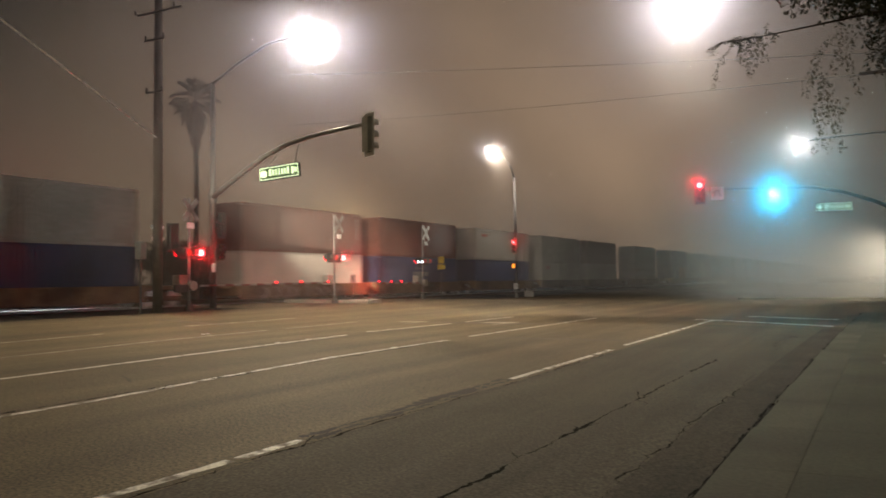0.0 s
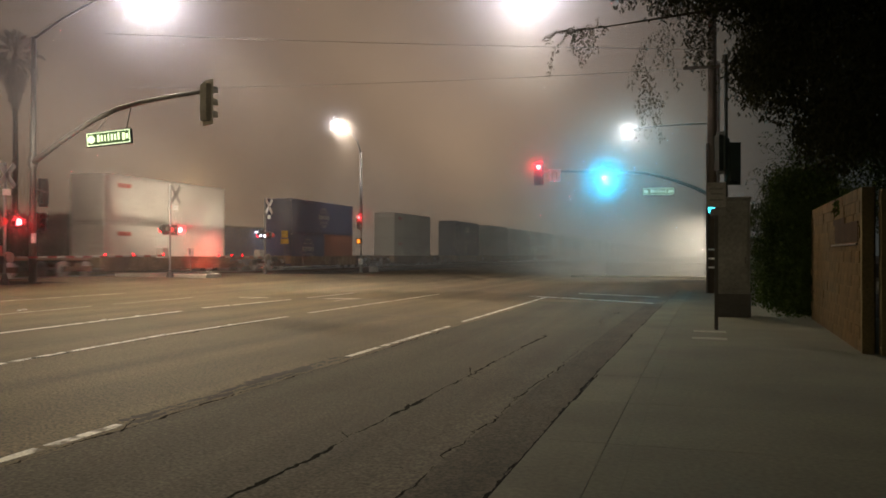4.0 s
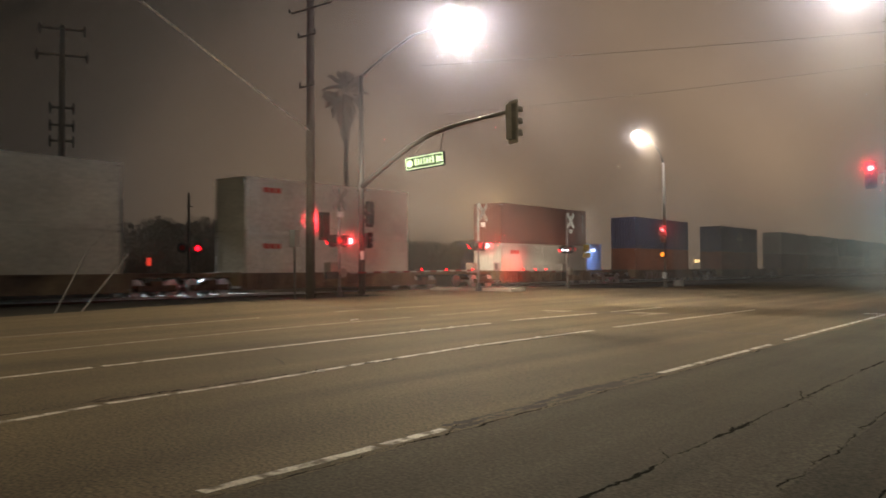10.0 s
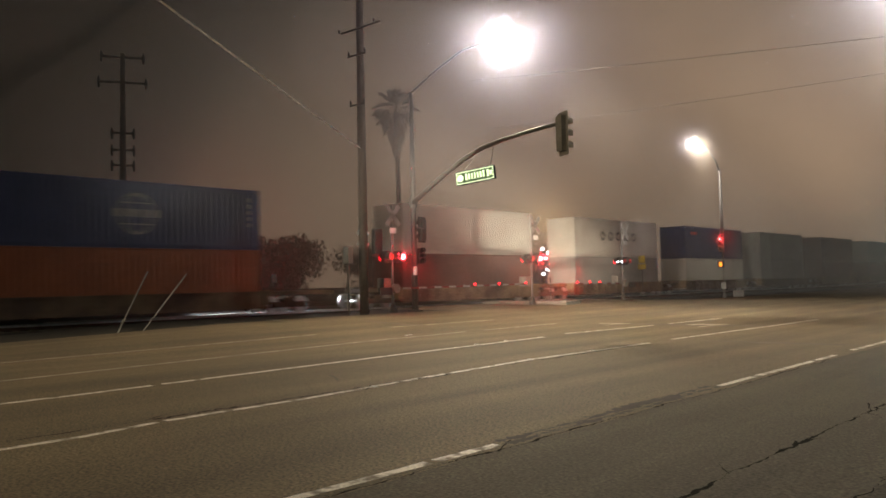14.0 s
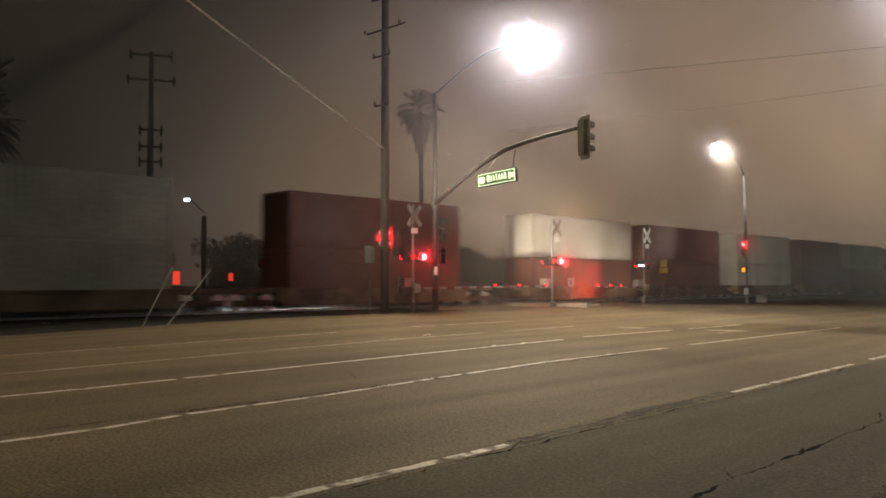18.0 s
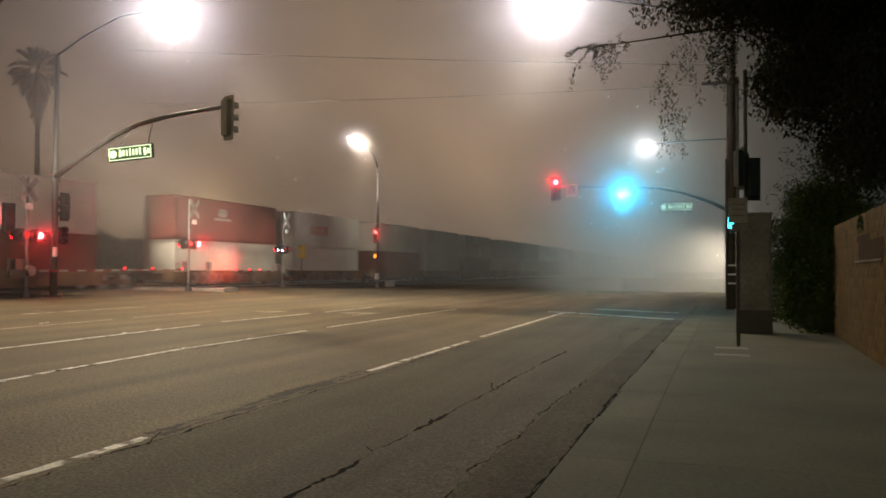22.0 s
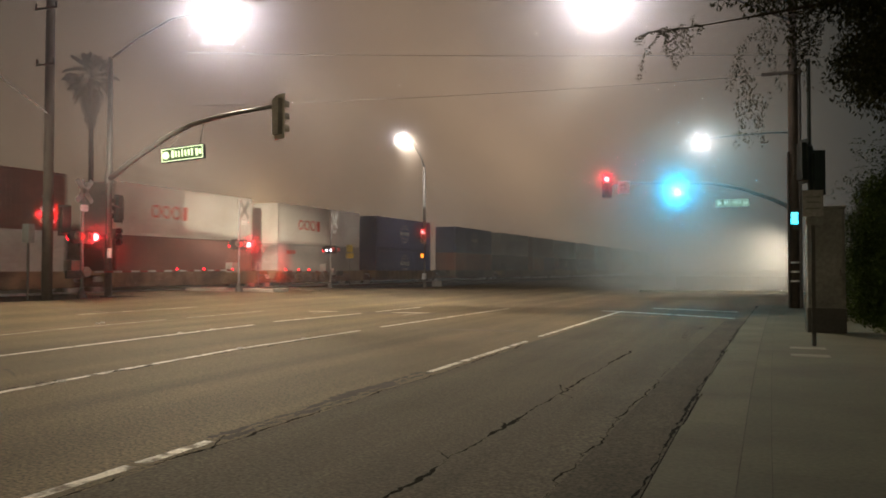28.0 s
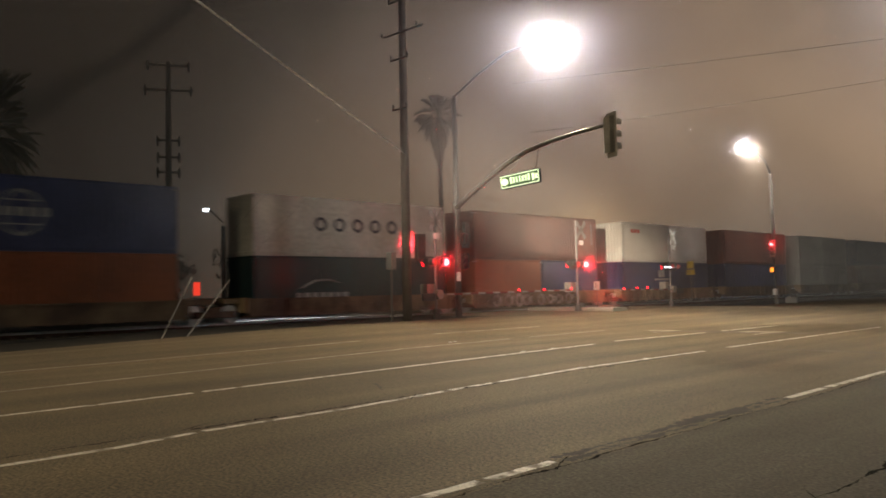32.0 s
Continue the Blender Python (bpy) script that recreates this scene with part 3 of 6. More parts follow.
def crack(points, width, wobble, seed, material=FISSURE, name="road_crack", label="ragged dark crack in the asphalt", forks=True):
    """A jagged crack: its run wanders and jerks, its width pinches out, and short forks leave it."""
    rnd = random.Random(seed)
    bm = bm_new()
    starts = []

    def run(line, wide, jerk):
        rows, drift, fat = [], 0.0, 0.6
        for (xa, ya), (xb, yb) in zip(line, line[1:]):
            k = max(2, int(math.hypot(xb - xa, yb - ya) / 0.05))
            for i in range(k):
                f = i / k
                drift = drift * 0.8 + rnd.uniform(-jerk, jerk) * (2.2 if rnd.random() < 0.12 else 0.6)
                fat = min(1.5, max(0.12, fat + rnd.uniform(-0.45, 0.45)))
                x, y = xa + (xb - xa) * f + drift, ya + (yb - ya) * f
                w = wide * fat / 2
                rows.append([bm.verts.new((x + s * w * rnd.uniform(0.5, 1.3), y + s * w * 0.3, ground_z(x, y) + 0.0065)) for s in (-1, 1)])
                if rnd.random() < 0.03:
                    starts.append((x, y))
        for a, b in zip(rows, rows[1:]):
            bm.faces.new((a[0], a[1], b[1], b[0]))
    run(points, width, wobble)
    if forks:
        for x, y in list(starts)[:40]:
            run([(x, y), (x + rnd.uniform(-0.35, 0.35), y + rnd.uniform(-0.5, 0.7))], width * 0.45, wobble * 0.6)
    return single(name, bm, material, label, "crack", "", "structure")


crack([(-2.7, -2), (-2.66, 5.1), (-2.6, 8), (-2.48, 16.4)], 0.046, 0.022, 1)
crack([(-1.7, -2), (-1.62, 6.0), (-1.6, 9.1), (-1.5, 14)], 0.018, 0.025, 2)
crack([(-4.72, 0.5), (-4.74, 6.4), (-4.7, 12.5), (-4.75, 17)], 0.03, 0.02, 3)
crack([(-4.98, 6.7), (-5.0, 11.9)], 0.16, 0.02, 4, PATCH, "tar_seam", "dark tar seam along the lane line")
crack([(-4.83, 6.7), (-4.85, 11.9)], 0.10, 0.02, 5, PATCH, "tar_seam", "dark tar seam along the lane line")
mark([(kerb_x(y) - 0.03, y) for y in steps(-6, 27, 1.0)], 0.06, NEAR_BLACK, "gutter_line", "dark line along the foot of the kerb", 0.008)
GUTTER = worn(surface("gutter_asphalt", (0.066, 0.056, 0.038), (0.045, 0.039, 0.027), rough=0.9, big=0.8, fine=36, bump=0.5, speck=0.6), 2.0, 0.2, 0.7)
mark([(kerb_x(y) - 0.34, y) for y in steps(-6, 27, 1.0)], 0.66, GUTTER, "gutter_band", "darker gritty asphalt beside the kerb", 0.0045)
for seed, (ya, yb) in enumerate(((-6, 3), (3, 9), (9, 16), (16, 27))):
    crack([(kerb_x(y) - 0.10, y) for y in steps(ya, yb, 1.5)], 0.035, 0.012, 30 + seed, NEAR_BLACK, "gutter_streak", "ragged dark streak along the foot of the kerb")
crack([(-9.2, -2), (-9.6, 18)], 0.05, 0.03, 6)
crack([(-1.6, 19), (-1.9, 21), (-1.5, 24)], 0.035, 0.08, 7)
crack([(-10.4, 9.3), (-11.2, 9.9)], 0.16, 0.05, 8, PATCH, "tar_seam", "dark tar patch across the lane")


STAIN = worn(surface("oil_stained_asphalt", (0.105, 0.082, 0.06), (0.135, 0.103, 0.074), rough=0.75, big=0.9, fine=34, bump=0.4, speck=0.6), 1.2, 0.1, 0.7)


def road_patch(x, y, sx, sy, seed, label="darker repaired patch in the asphalt"):
    rnd = random.Random(seed)
    bm = bm_new()
    n = 18
    bm.faces.new([bm.verts.new((x + sx / 2 * math.cos(a) * (1 + rnd.uniform(-0.15, 0.15)), y + sy / 2 * math.sin(a) * (1 + rnd.uniform(-0.15, 0.15)), 0)) for a in (6.2832 * i / n for i in range(n))])
    for v in bm.verts:
        v.co.z = ground_z(v.co.x, v.co.y) + 0.004
    return single("asphalt_patch", bm, STAIN, label, "road patch", "", "structure")


road_patch(-12.3, 27.0, 5.2, 1.0, 1)
road_patch(-1.0, 29.6, 0.9, 3.4, 2)
road_patch(-6.8, 20.3, 4.2, 0.35, 3)
road_patch(-22.0, 22.0, 4.0, 0.4, 5)
road_patch(-1.05, 10.9, 0.9, 0.35, 6)
for i, (x, y) in enumerate([(-9.0, 1.5), (-9.3, 9.1), (-9.75, 16.4), (-9.76, 13.95), (-13.45, 16.7), (-13.47, 18.0), (-17.9, 18.6), (-18.0, 18.9)]):
    bm = disc(bm_new(), (x, y, ground_z(x, y) + 0.012), (0, 0, 1), 0.055, 0.02, 12)
    single("road_stud", bm, WHITE, "small round white ceramic road stud", "road stud", "road studs")

# ---- railway ----
RAIL_Z = 0.37
SLANT = math.degrees(math.atan(0.025))
ALONG = Vector((math.sin(radians(SLANT)), math.cos(radians(SLANT)), 0))


def on_track(u, z):
    """The pose of a thing u metres along the track's middle line."""
    p = Vector((-34.42, 0, z)) + ALONG * u
    return pose(p.x, p.y, p.z, 0, 0, -SLANT)


def bed_z(x, y):
    return 0.14 if -2.3 < x < 2.4 else -0.12


bed = sheet("ballast_bed", BALLAST, [-4.4, -2.4, -2.2, -0.8, 0.8, 2.3, 2.5, 3.8], [-700, -100] + steps(-40, 30, 5) + steps(31, 51, 5) + steps(52, 150, 7) + [1100], 0.0, "structure", "dark crushed-stone ballast under the track", "track bed", bed_z)
bed.matrix_basis = on_track(0, 0)
for side in (-0.75, 0.75):
    bm = bm_new()
    box(bm, side, 200, RAIL_Z - 0.03, 0.07, 1800, 0.06)
    rail = single("rail", bm, STEEL, "worn steel rail with a polished head", "rail", "rails of the track", "structure")
    bm = bm_new()
    box(bm, side, 200, RAIL_Z - 0.10, 0.03, 1800, 0.12)
    box(bm, side, 200, RAIL_Z - 0.17, 0.14, 1800, 0.025)
    web = single("rail_web", bm, RUST, "rusty web and foot of the rail", "rail", "rails of the track", "structure")
    rail.matrix_basis = web.matrix_basis = on_track(0, 0)
bm = bm_new()
for i in range(260):
    box(bm, 0, -30 + i * 0.6, RAIL_Z - 0.25, 2.6, 0.24, 0.14)
single("sleepers", bm, WOOD, "row of dark wooden sleepers under the rails", "sleepers", "", "stuff").matrix_basis = on_track(0, 0)

# ---- the train: container and well car kinds ----
WHITEBOX = surface("white_container_paint", (0.52, 0.5, 0.44), (0.4, 0.37, 0.32), rough=0.3, big=0.5, fine=6, bump=0.05, spread=0.08)
GREYBOX = surface("grey_container_paint", (0.33, 0.32, 0.29), (0.24, 0.23, 0.21), rough=0.3, big=0.5, fine=6, bump=0.05, spread=0.1)
BROWNBOX = surface("brown_container_paint", (0.17, 0.06, 0.04), (0.10, 0.04, 0.03), rough=0.3, big=0.5, fine=6, bump=0.05, spread=0.15)
BLUEBOX = surface("blue_container_paint", (0.05, 0.064, 0.145), (0.035, 0.044, 0.098), rough=0.28, big=0.5, fine=6, bump=0.05, spread=0.1)
NAVYBOX = surface("navy_container_paint", (0.018, 0.03, 0.09), (0.012, 0.02, 0.055), rough=0.3, big=0.5, fine=6, bump=0.05, spread=0.1)
ORANGEBOX = surface("orange_container_paint", (0.28, 0.085, 0.034), (0.19, 0.06, 0.027), rough=0.3, big=0.5, fine=6, bump=0.05, spread=0.1)
REDBOX = surface("red_container_paint", (0.2, 0.052, 0.038), (0.13, 0.036, 0.028), rough=0.3, big=0.5, fine=6, bump=0.05, spread=0.1)
TEALBOX = surface("dark_green_container_paint", (0.022, 0.045, 0.045), (0.015, 0.03, 0.032), rough=0.3, big=0.5, fine=6, bump=0.05, spread=0.1)
LOGORED = surface("red_emblem_paint", (0.5, 0.05, 0.03), rough=0.45, big=1, fine=8, bump=0)
LOGOWHITE = surface("white_emblem_paint", (0.34, 0.34, 0.33), rough=0.45, big=1, fine=8, bump=0)
LOGODARK = surface("dark_emblem_paint", (0.04, 0.045, 0.06), rough=0.45, big=1, fine=8, bump=0)
BOXES = {"white": WHITEBOX, "grey": GREYBOX, "brown": BROWNBOX, "blue": BLUEBOX, "navy": NAVYBOX, "orange": ORANGEBOX, "red": REDBOX, "teal": TEALBOX}
SAID = {"white": "dirty white", "grey": "pale grey", "brown": "dark brown", "blue": "bright blue", "navy": "navy blue", "orange": "orange", "red": "brick red", "teal": "dark green"}
WIDE = 2.44
shapes = {}


def kept(key, make):
    """One mesh for all alike parts."""
    if key not in shapes:
        shapes[key] = mesh_of(key[0], make())
    return shapes[key]


def side_shape(length, height):
    """One corrugated steel side wall: upright folds of trapezoid section."""
    bm = bm_new()
    n = int((length - 0.3) / 0.28)
    pitch = (length - 0.3) / n
    line = []
    for i in range(n):
        y = -length / 2 + 0.15 + i * pitch
        line += [(0.0, y), (0.0, y + 0.4 * pitch), (-0.035, y + 0.5 * pitch), (-0.035, y + 0.9 * pitch)]
    line.append((0.0, length / 2 - 0.15))
    low = [bm.verts.new((a, b, 0.14)) for a, b in line]
    top = [bm.verts.new((a, b, height - 0.10)) for a, b in line]
    for i in range(len(line) - 1):
        bm.faces.new((low[i], low[i + 1], top[i + 1], top[i]))
    return bm


def frame_shape(length, height):
    bm = bm_new()
    for sx in (-1, 1):
        box(bm, sx * (WIDE / 2 - 0.04), 0, 0.07, 0.09, length - 0.3, 0.15)
        box(bm, sx * (WIDE / 2 - 0.04), 0, height - 0.055, 0.09, length - 0.3, 0.10)
        for sy in (-1, 1):
            box(bm, sx * (WIDE / 2 - 0.07), sy * (length / 2 - 0.08), height / 2, 0.15, 0.17, height - 0.34)
    for sy in (-1, 1):
        box(bm, 0, sy * (length / 2 - 0.06), 0.07, WIDE - 0.3, 0.1, 0.14)
        box(bm, 0, sy * (length / 2 - 0.06), height - 0.06, WIDE - 0.3, 0.1, 0.12)
    return bm


def casting_shape():
    return box(bm_new(), 0, 0, 0, 0.165, 0.182, 0.122, 0.012)


def end_shape(height):
    """The corrugated front wall."""
    bm = bm_new()
    line = []
    for i in range(8):
        x = -1.06 + i * 0.265
        line += [(x, 0.0), (x + 0.11, 0.0), (x + 0.13, 0.04), (x + 0.24, 0.04)]
    line.append((1.06, 0.0))
    low = [bm.verts.new((a, b, 0.14)) for a, b in line]
    top = [bm.verts.new((a, b, height - 0.12)) for a, b in line]
    for i in range(len(line) - 1):
        bm.faces.new((low[i], low[i + 1], top[i + 1], top[i]))
    return bm


def door_shape(height):
    bm = box(bm_new(), 0, 0, height / 2, 1.05, 0.05, height - 0.28, 0.01)
    for z in (0.25, 0.42, 0.6, 0.78):
        box(bm, 0, 0.028, height * z - 0.2, 0.95, 0.02, height * 0.09)
    return bm


def lock_shape(height):
    bm = rod(bm_new(), (0, 0, 0.16), (0, 0, height - 0.14), 0.02, n=6)
    box(bm, 0.06, 0.02, 1.1, 0.2, 0.03, 0.03)
    for z in (0.3, height / 2, height - 0.3):
        box(bm, 0, -0.01, z, 0.09, 0.05, 0.06)
    return bm


def ring(bm, x, y, z, r, w, n=18, tall=1.0):
    """A flat ring on a side wall, standing 6 mm off it."""
    a = [[bm.verts.new((x, y + q * math.cos(6.28319 * k / n), z + q * tall * math.sin(6.28319 * k / n))) for k in range(n)] for q in (r, r - w)]
    for k in range(n):
        bm.faces.new((a[0][k], a[0][(k + 1) % n], a[1][(k + 1) % n], a[1][k]))
    return bm


def emblem_shape(kind, length, height):
    bm = bm_new()
    x, z = WIDE / 2 + 0.008, height / 2
    if kind == "globe":
        y = -0.1
        ring(bm, x, y, z + 0.03, 0.9, 0.055, 28)
        ring(bm, x, y, z + 0.03, 0.5, 0.045, 24, 1.7)
        for dz, w in ((0.5, 1.3), (-0.42, 1.5)):
            box(bm, x, y, z + dz, 0.006, w, 0.05)
        for k in range(5):
            box(bm, x, y - 0.88 + 0.44 * k, z + 0.06, 0.01, 0.32, 0.34)
    elif kind == "rings":
        for i, dy in enumerate((-1.15, -0.3, 0.55)):
            ring(bm, x, -1.9 + dy, z, 0.42, 0.14, 6 if i < 2 else 10)
        box(bm, x, -1.9 + 1.3, z - 0.02, 0.006, 0.42, 0.8)
    elif kind == "round":
        for i in range(5):
            ring(bm, x, -2.3 + i * 1.15, z + 0.15, 0.36, 0.15, 12)
    elif kind == "swoosh":
        for i in range(7):
            y0 = -3.6 + i * 0.46
            box(bm, x, y0, 0.82, 0.006, 0.34, 0.42)
        tube(bm, [(x, -3.5, 1.25), (x, -2.7, 1.6), (x, -1.9, 1.66), (x, -1.2, 1.5)], [0.03, 0.06, 0.05, 0.01], 6)
    elif kind == "blocks":
        for i in range(3):
            box(bm, x, -0.9 + i * 0.72, z + 0.3, 0.006, 0.55, 0.75)
    elif kind == "small":
        for i in range(3):
            box(bm, x, -length / 2 + 1.3 + i * 0.4, height - 0.62, 0.006, 0.32, 0.26)
    elif kind == "plate":
        box(bm, x, -1.0, z + 0.55, 0.006, 0.9, 0.55)
        box(bm, x, -1.0, z + 0.1, 0.006, 2.0, 0.16)
    elif kind == "code":
        for i in range(5):
            box(bm, x, length / 2 - 0.55, height - 0.5 - i * 0.3, 0.006, 0.12, 0.2)
    return bm


EMBLEM = {"globe": (LOGOWHITE, "white ring emblem"), "rings": (LOGORED, "red ring emblem"), "round": (LOGODARK, "dark round emblem shapes"), "swoosh": (LOGOWHITE, "white bars and arc emblem"),
          "blocks": (LOGOWHITE, "white block emblem"), "small": (LOGORED, "small red emblem"), "plate": (LOGOWHITE, "white plate and bar emblem"), "code": (LOGOWHITE, "white marks")}


def container(paint, height, length=12.19, emblems=()):
    feet = "short" if length < 10 else "long"
    marks = " with " + " and ".join(EMBLEM[e][1] for e in emblems) if emblems else ""
    ob = thing("shipping_container", f"{SAID[paint]} {feet} container{marks}" if marks else f"{SAID[paint]} corrugated steel {feet} shipping container", "container", group="containers of the train")
    mat = BOXES[paint]
    for sx in (1, -1):
        p = part("side_wall", kept(("side_wall", length, height), lambda: side_shape(length, height)), mat, ob)
        p.matrix_basis = pose(sx * (WIDE / 2 - 0.005), 0, 0, 0, 0, 0 if sx > 0 else 180)
    part("frame", kept(("frame", length, height), lambda: frame_shape(length, height)), mat, ob)
    part("roof", kept(("roof", length, height), lambda: box(bm_new(), 0, 0, height - 0.03, WIDE - 0.1, length - 0.1, 0.03)), mat, ob)
    part("floor", kept(("floor", length), lambda: box(bm_new(), 0, 0, 0.14, WIDE - 0.1, length - 0.1, 0.03)), WOOD, ob)
    e = part("end_wall", kept(("end_wall", height), lambda: end_shape(height)), mat, ob)
    e.matrix_basis = pose(0, -length / 2 + 0.03, 0)
    for sx in (-1, 1):
        d = part("door", kept(("door", height), lambda: door_shape(height)), mat, ob)
        d.matrix_basis = pose(sx * 0.54, length / 2 - 0.05, 0)
        for k in (-0.28, 0.25):
            q = part("lock_rod", kept(("lock_rod", height), lambda: lock_shape(height)), GALV, d, "galvanised lock rod")
            q.matrix_basis = pose(k, 0.06, 0)
        for sy in (-1, 1):
            for z in (0.061, height - 0.055):
                c = part("corner_casting", kept(("corner_casting",), casting_shape), mat, ob)
                c.matrix_basis = pose(sx * (WIDE / 2 - 0.075), sy * (length / 2 - 0.085), z)
    for kind in emblems:
        key = ("emblem", kind, length, height)
        if key not in shapes:
            shapes[key] = islands("emblem", emblem_shape(kind, length, height))
        for me in shapes[key]:
            part("emblem", me, EMBLEM[kind][0], ob, EMBLEM[kind][1])
    return ob


def bogie_shape():
    bm = bm_new()
    for sx in (-1, 1):
        box(bm, sx * 1.0, 0, 0.42, 0.14, 1.9, 0.28, 0.05)
        box(bm, sx * 1.0, 0, 0.62, 0.18, 0.7, 0.3, 0.05)
        for sy in (-1, 1):
            box(bm, sx * 1.0, sy * 0.88, 0.42, 0.22, 0.3, 0.3, 0.05)
    box(bm, 0, 0, 0.55, 2.2, 0.4, 0.25)
    return bm


def wheel_shape():
    bm = rod(bm_new(), (-0.82, 0, 0), (-0.68, 0, 0), 0.42, n=20)
    rod(bm, (0.68, 0, 0), (0.82, 0, 0), 0.42, n=20)
    rod(bm, (-0.7, 0, 0), (0.7, 0, 0), 0.08, n=8)
    return bm


def well_car(gap, graffiti, far=False):
    """One well: deep side sills round the container, a platform over the shared bogie behind it."""
    ob = thing("well_car", "weathered rusty-brown well car with " + ("graffiti on its" if graffiti else "grimy") + " side sills", "rail car", group="well cars of the train")

    def sill():
        bm = box(bm_new(), 0, 0, 0.7, 0.10, 12.9, 0.76)
        box(bm, 0.05, 0, 1.06, 0.16, 12.9, 0.09)
        box(bm, 0.05, 0, 0.32, 0.16, 12.9, 0.08)
        for i in range(15):
            box(bm, 0.07, -6.2 + i * 0.886, 0.62, 0.07, 0.09, 0.8)
        return bm
    for sx in (1, -1):
        s = part("side_sill", kept(("side_sill",), sill), CARPAINT, ob)
        s.matrix_basis = pose(sx * 1.36, 0, 0, 0, 0, 0 if sx > 0 else 180)
    part("well_floor", kept(("well_floor",), lambda: box(bm_new(), 0, 0, 0.3, 2.7, 12.9, 0.06)), RUST, ob)
    half = gap / 2
    for sy in (-1, 1):
        p = part("platform", kept(("platform", round(half, 1)), lambda: box(box(bm_new(), 0, half / 2, 1.0, 1.5, half, 0.22, 0.02), 0, 0.06, 0.8, 2.8, 0.2, 0.7, 0.02)), CARPAINT, ob)
        p.matrix_basis = pose(0, sy * 6.45, 0, 0, 0, 0 if sy > 0 else 180)
    places = (6.45 + half,) if gap < 4.5 else (6.45 + 1.5, -6.45 - 1.5)
    for y in places:
        b = part("bogie", kept(("bogie",), bogie_shape), RUST, ob)
        b.matrix_basis = pose(0, y, 0)
        for sy in (-0.88, 0.88):
            w = part("wheelset", kept(("wheelset",), wheel_shape), STEEL, b)
            w.matrix_basis = pose(0, sy, 0.42)
    if graffiti:
        def tags():
            bm = bm_new()
            rnd = random.Random(5)
            for i in range(9):
                y, h = -4.6 + i * 1.0 + rnd.uniform(-0.2, 0.2), rnd.uniform(0.35, 0.6)
                ring(bm, 1.5, y, 0.62, 0.33, 0.15, 7, h / 0.4)
                box(bm, 1.5, y + 0.4, 0.62, 0.004, 0.14, h)
            return bm
        if ("graffiti",) not in shapes:
            shapes[("graffiti",)] = islands("graffiti", tags())
        for me in shapes[("graffiti",)]:
            part("graffiti", me, GRAFFITI, ob, "pale sprayed graffiti")
    return ob


# lead edge at the start, top paint and emblems, bottom paint and emblems
STACKS = [
    (16.8, "grey", (), "navy", ()),
    (36.5, "brown", ("code",), "white", ()),
    (51.0, "brown", ("code",), "blue", ("globe",)),
    (67.0, "white", ("small",), "blue", ()),
    (82.8, "white", (), "white", ("small",)),
    (97.8, "brown", ("code",), "white", ()),
    (119.0, "white", ("small",), "white", ("small",)),
    (141.2, "blue", ("globe",), "blue+orange", ("globe",)),
    (164.6, "white", ("small",), "white", ("small",)),
    (187.3, "blue", ("blocks",), "blue", ("plate",)),
    (206.2, "white", ("small",), "white", ("small",)),
    (225.0, "white", ("small",), "white", ("small",)),
    (247.2, "brown", ("code",), "white", ("small",)),
    (268.5, "blue", ("globe",), "orange", ()),
    (290.0, "blue", ("globe", "code"), "orange", ()),
    (311.9, "white", (), "brown", ()),
    (329.4, "white", ("round",), "grey", ()),
    (346.8, "navy", ("small",), "white", ()),
    (363.7, "grey", (), "grey", ()),
    (382.2, "brown", (), "brown", ()),
    (401.5, "white", (), "brown", ("small",)),
    (416.3, "brown", ("code",), "brown", ()),
    (432.2, "white", (), "white", ()),
    (447.5, "red", ("code",), "brown", ()),
    (462.8, "white", (), "brown", ()),
    (481.9, "red", ("plate",), "white", ()),
    (497.0, "white", ("rings",), "white", ()),
    (513.4, "white", (), "brown", ()),
    (527.9, "white", ("small",), "white", ()),
    (543.1, "white", ("rings",), "brown", ()),
    (561.8, "grey", (), "white", ()),
    (576.4, "brown", (), "white", ()),
    (591.9, "white", ("rings",), "brown", ()),
    (607.2, "white", ("rings",), "grey", ("small",)),
    (622.5, "blue", ("globe",), "blue", ("globe",)),
    (641.8, "blue", ("globe",), "orange", ()),
    (657.7, "white", ("round",), "teal", ("swoosh",)),
    (672.4, "brown", ("code",), "orange+navy", ("swoosh",)),
    (687.8, "white", ("small",), "navy", ("plate",)),
    (703.1, "brown", (), "navy", ()),
    (718.5, "grey", (), "grey", ()),
    (733.9, "navy", (), "brown", ()),
    (749.3, "grey", (), "brown", ()),
    (764.7, "brown", (), "grey", ()),
    (780.1, "navy", (), "navy", ()),
    (795.5, "grey", (), "white", ()),
    (810.9, "brown", (), "brown", ()),
    (826.3, "grey", (), "navy", ()),
]
SPEED = 19.9
movers = []
random.seed(3)
for i, (lead, top, top_marks, low, low_marks) in enumerate(STACKS):
    after = STACKS[i + 1][0] - lead if i + 1 < len(STACKS) else 15.3
    y = lead + 6.095
    car = well_car(max(0.6, min(after, 24.0) - 12.9), i % 4 == 1 or i in (8, 26))
    movers.append((car, y, RAIL_Z))
    floor = RAIL_Z + 0.3
    if "+" in low:
        for k, paint in enumerate(low.split("+")):
            c = container(paint, 2.8, 6.06, low_marks if (k == 0) == (low == "blue+orange") and "globe" in low_marks else ())
            movers.append((c, y + (-3.06 if k == 0 else 3.06), floor))
    else:
        movers.append((container(low, 2.8, 12.19, low_marks), y, floor))
    movers.append((container(top, 2.88, 12.19, top_marks), y, floor + 2.81))

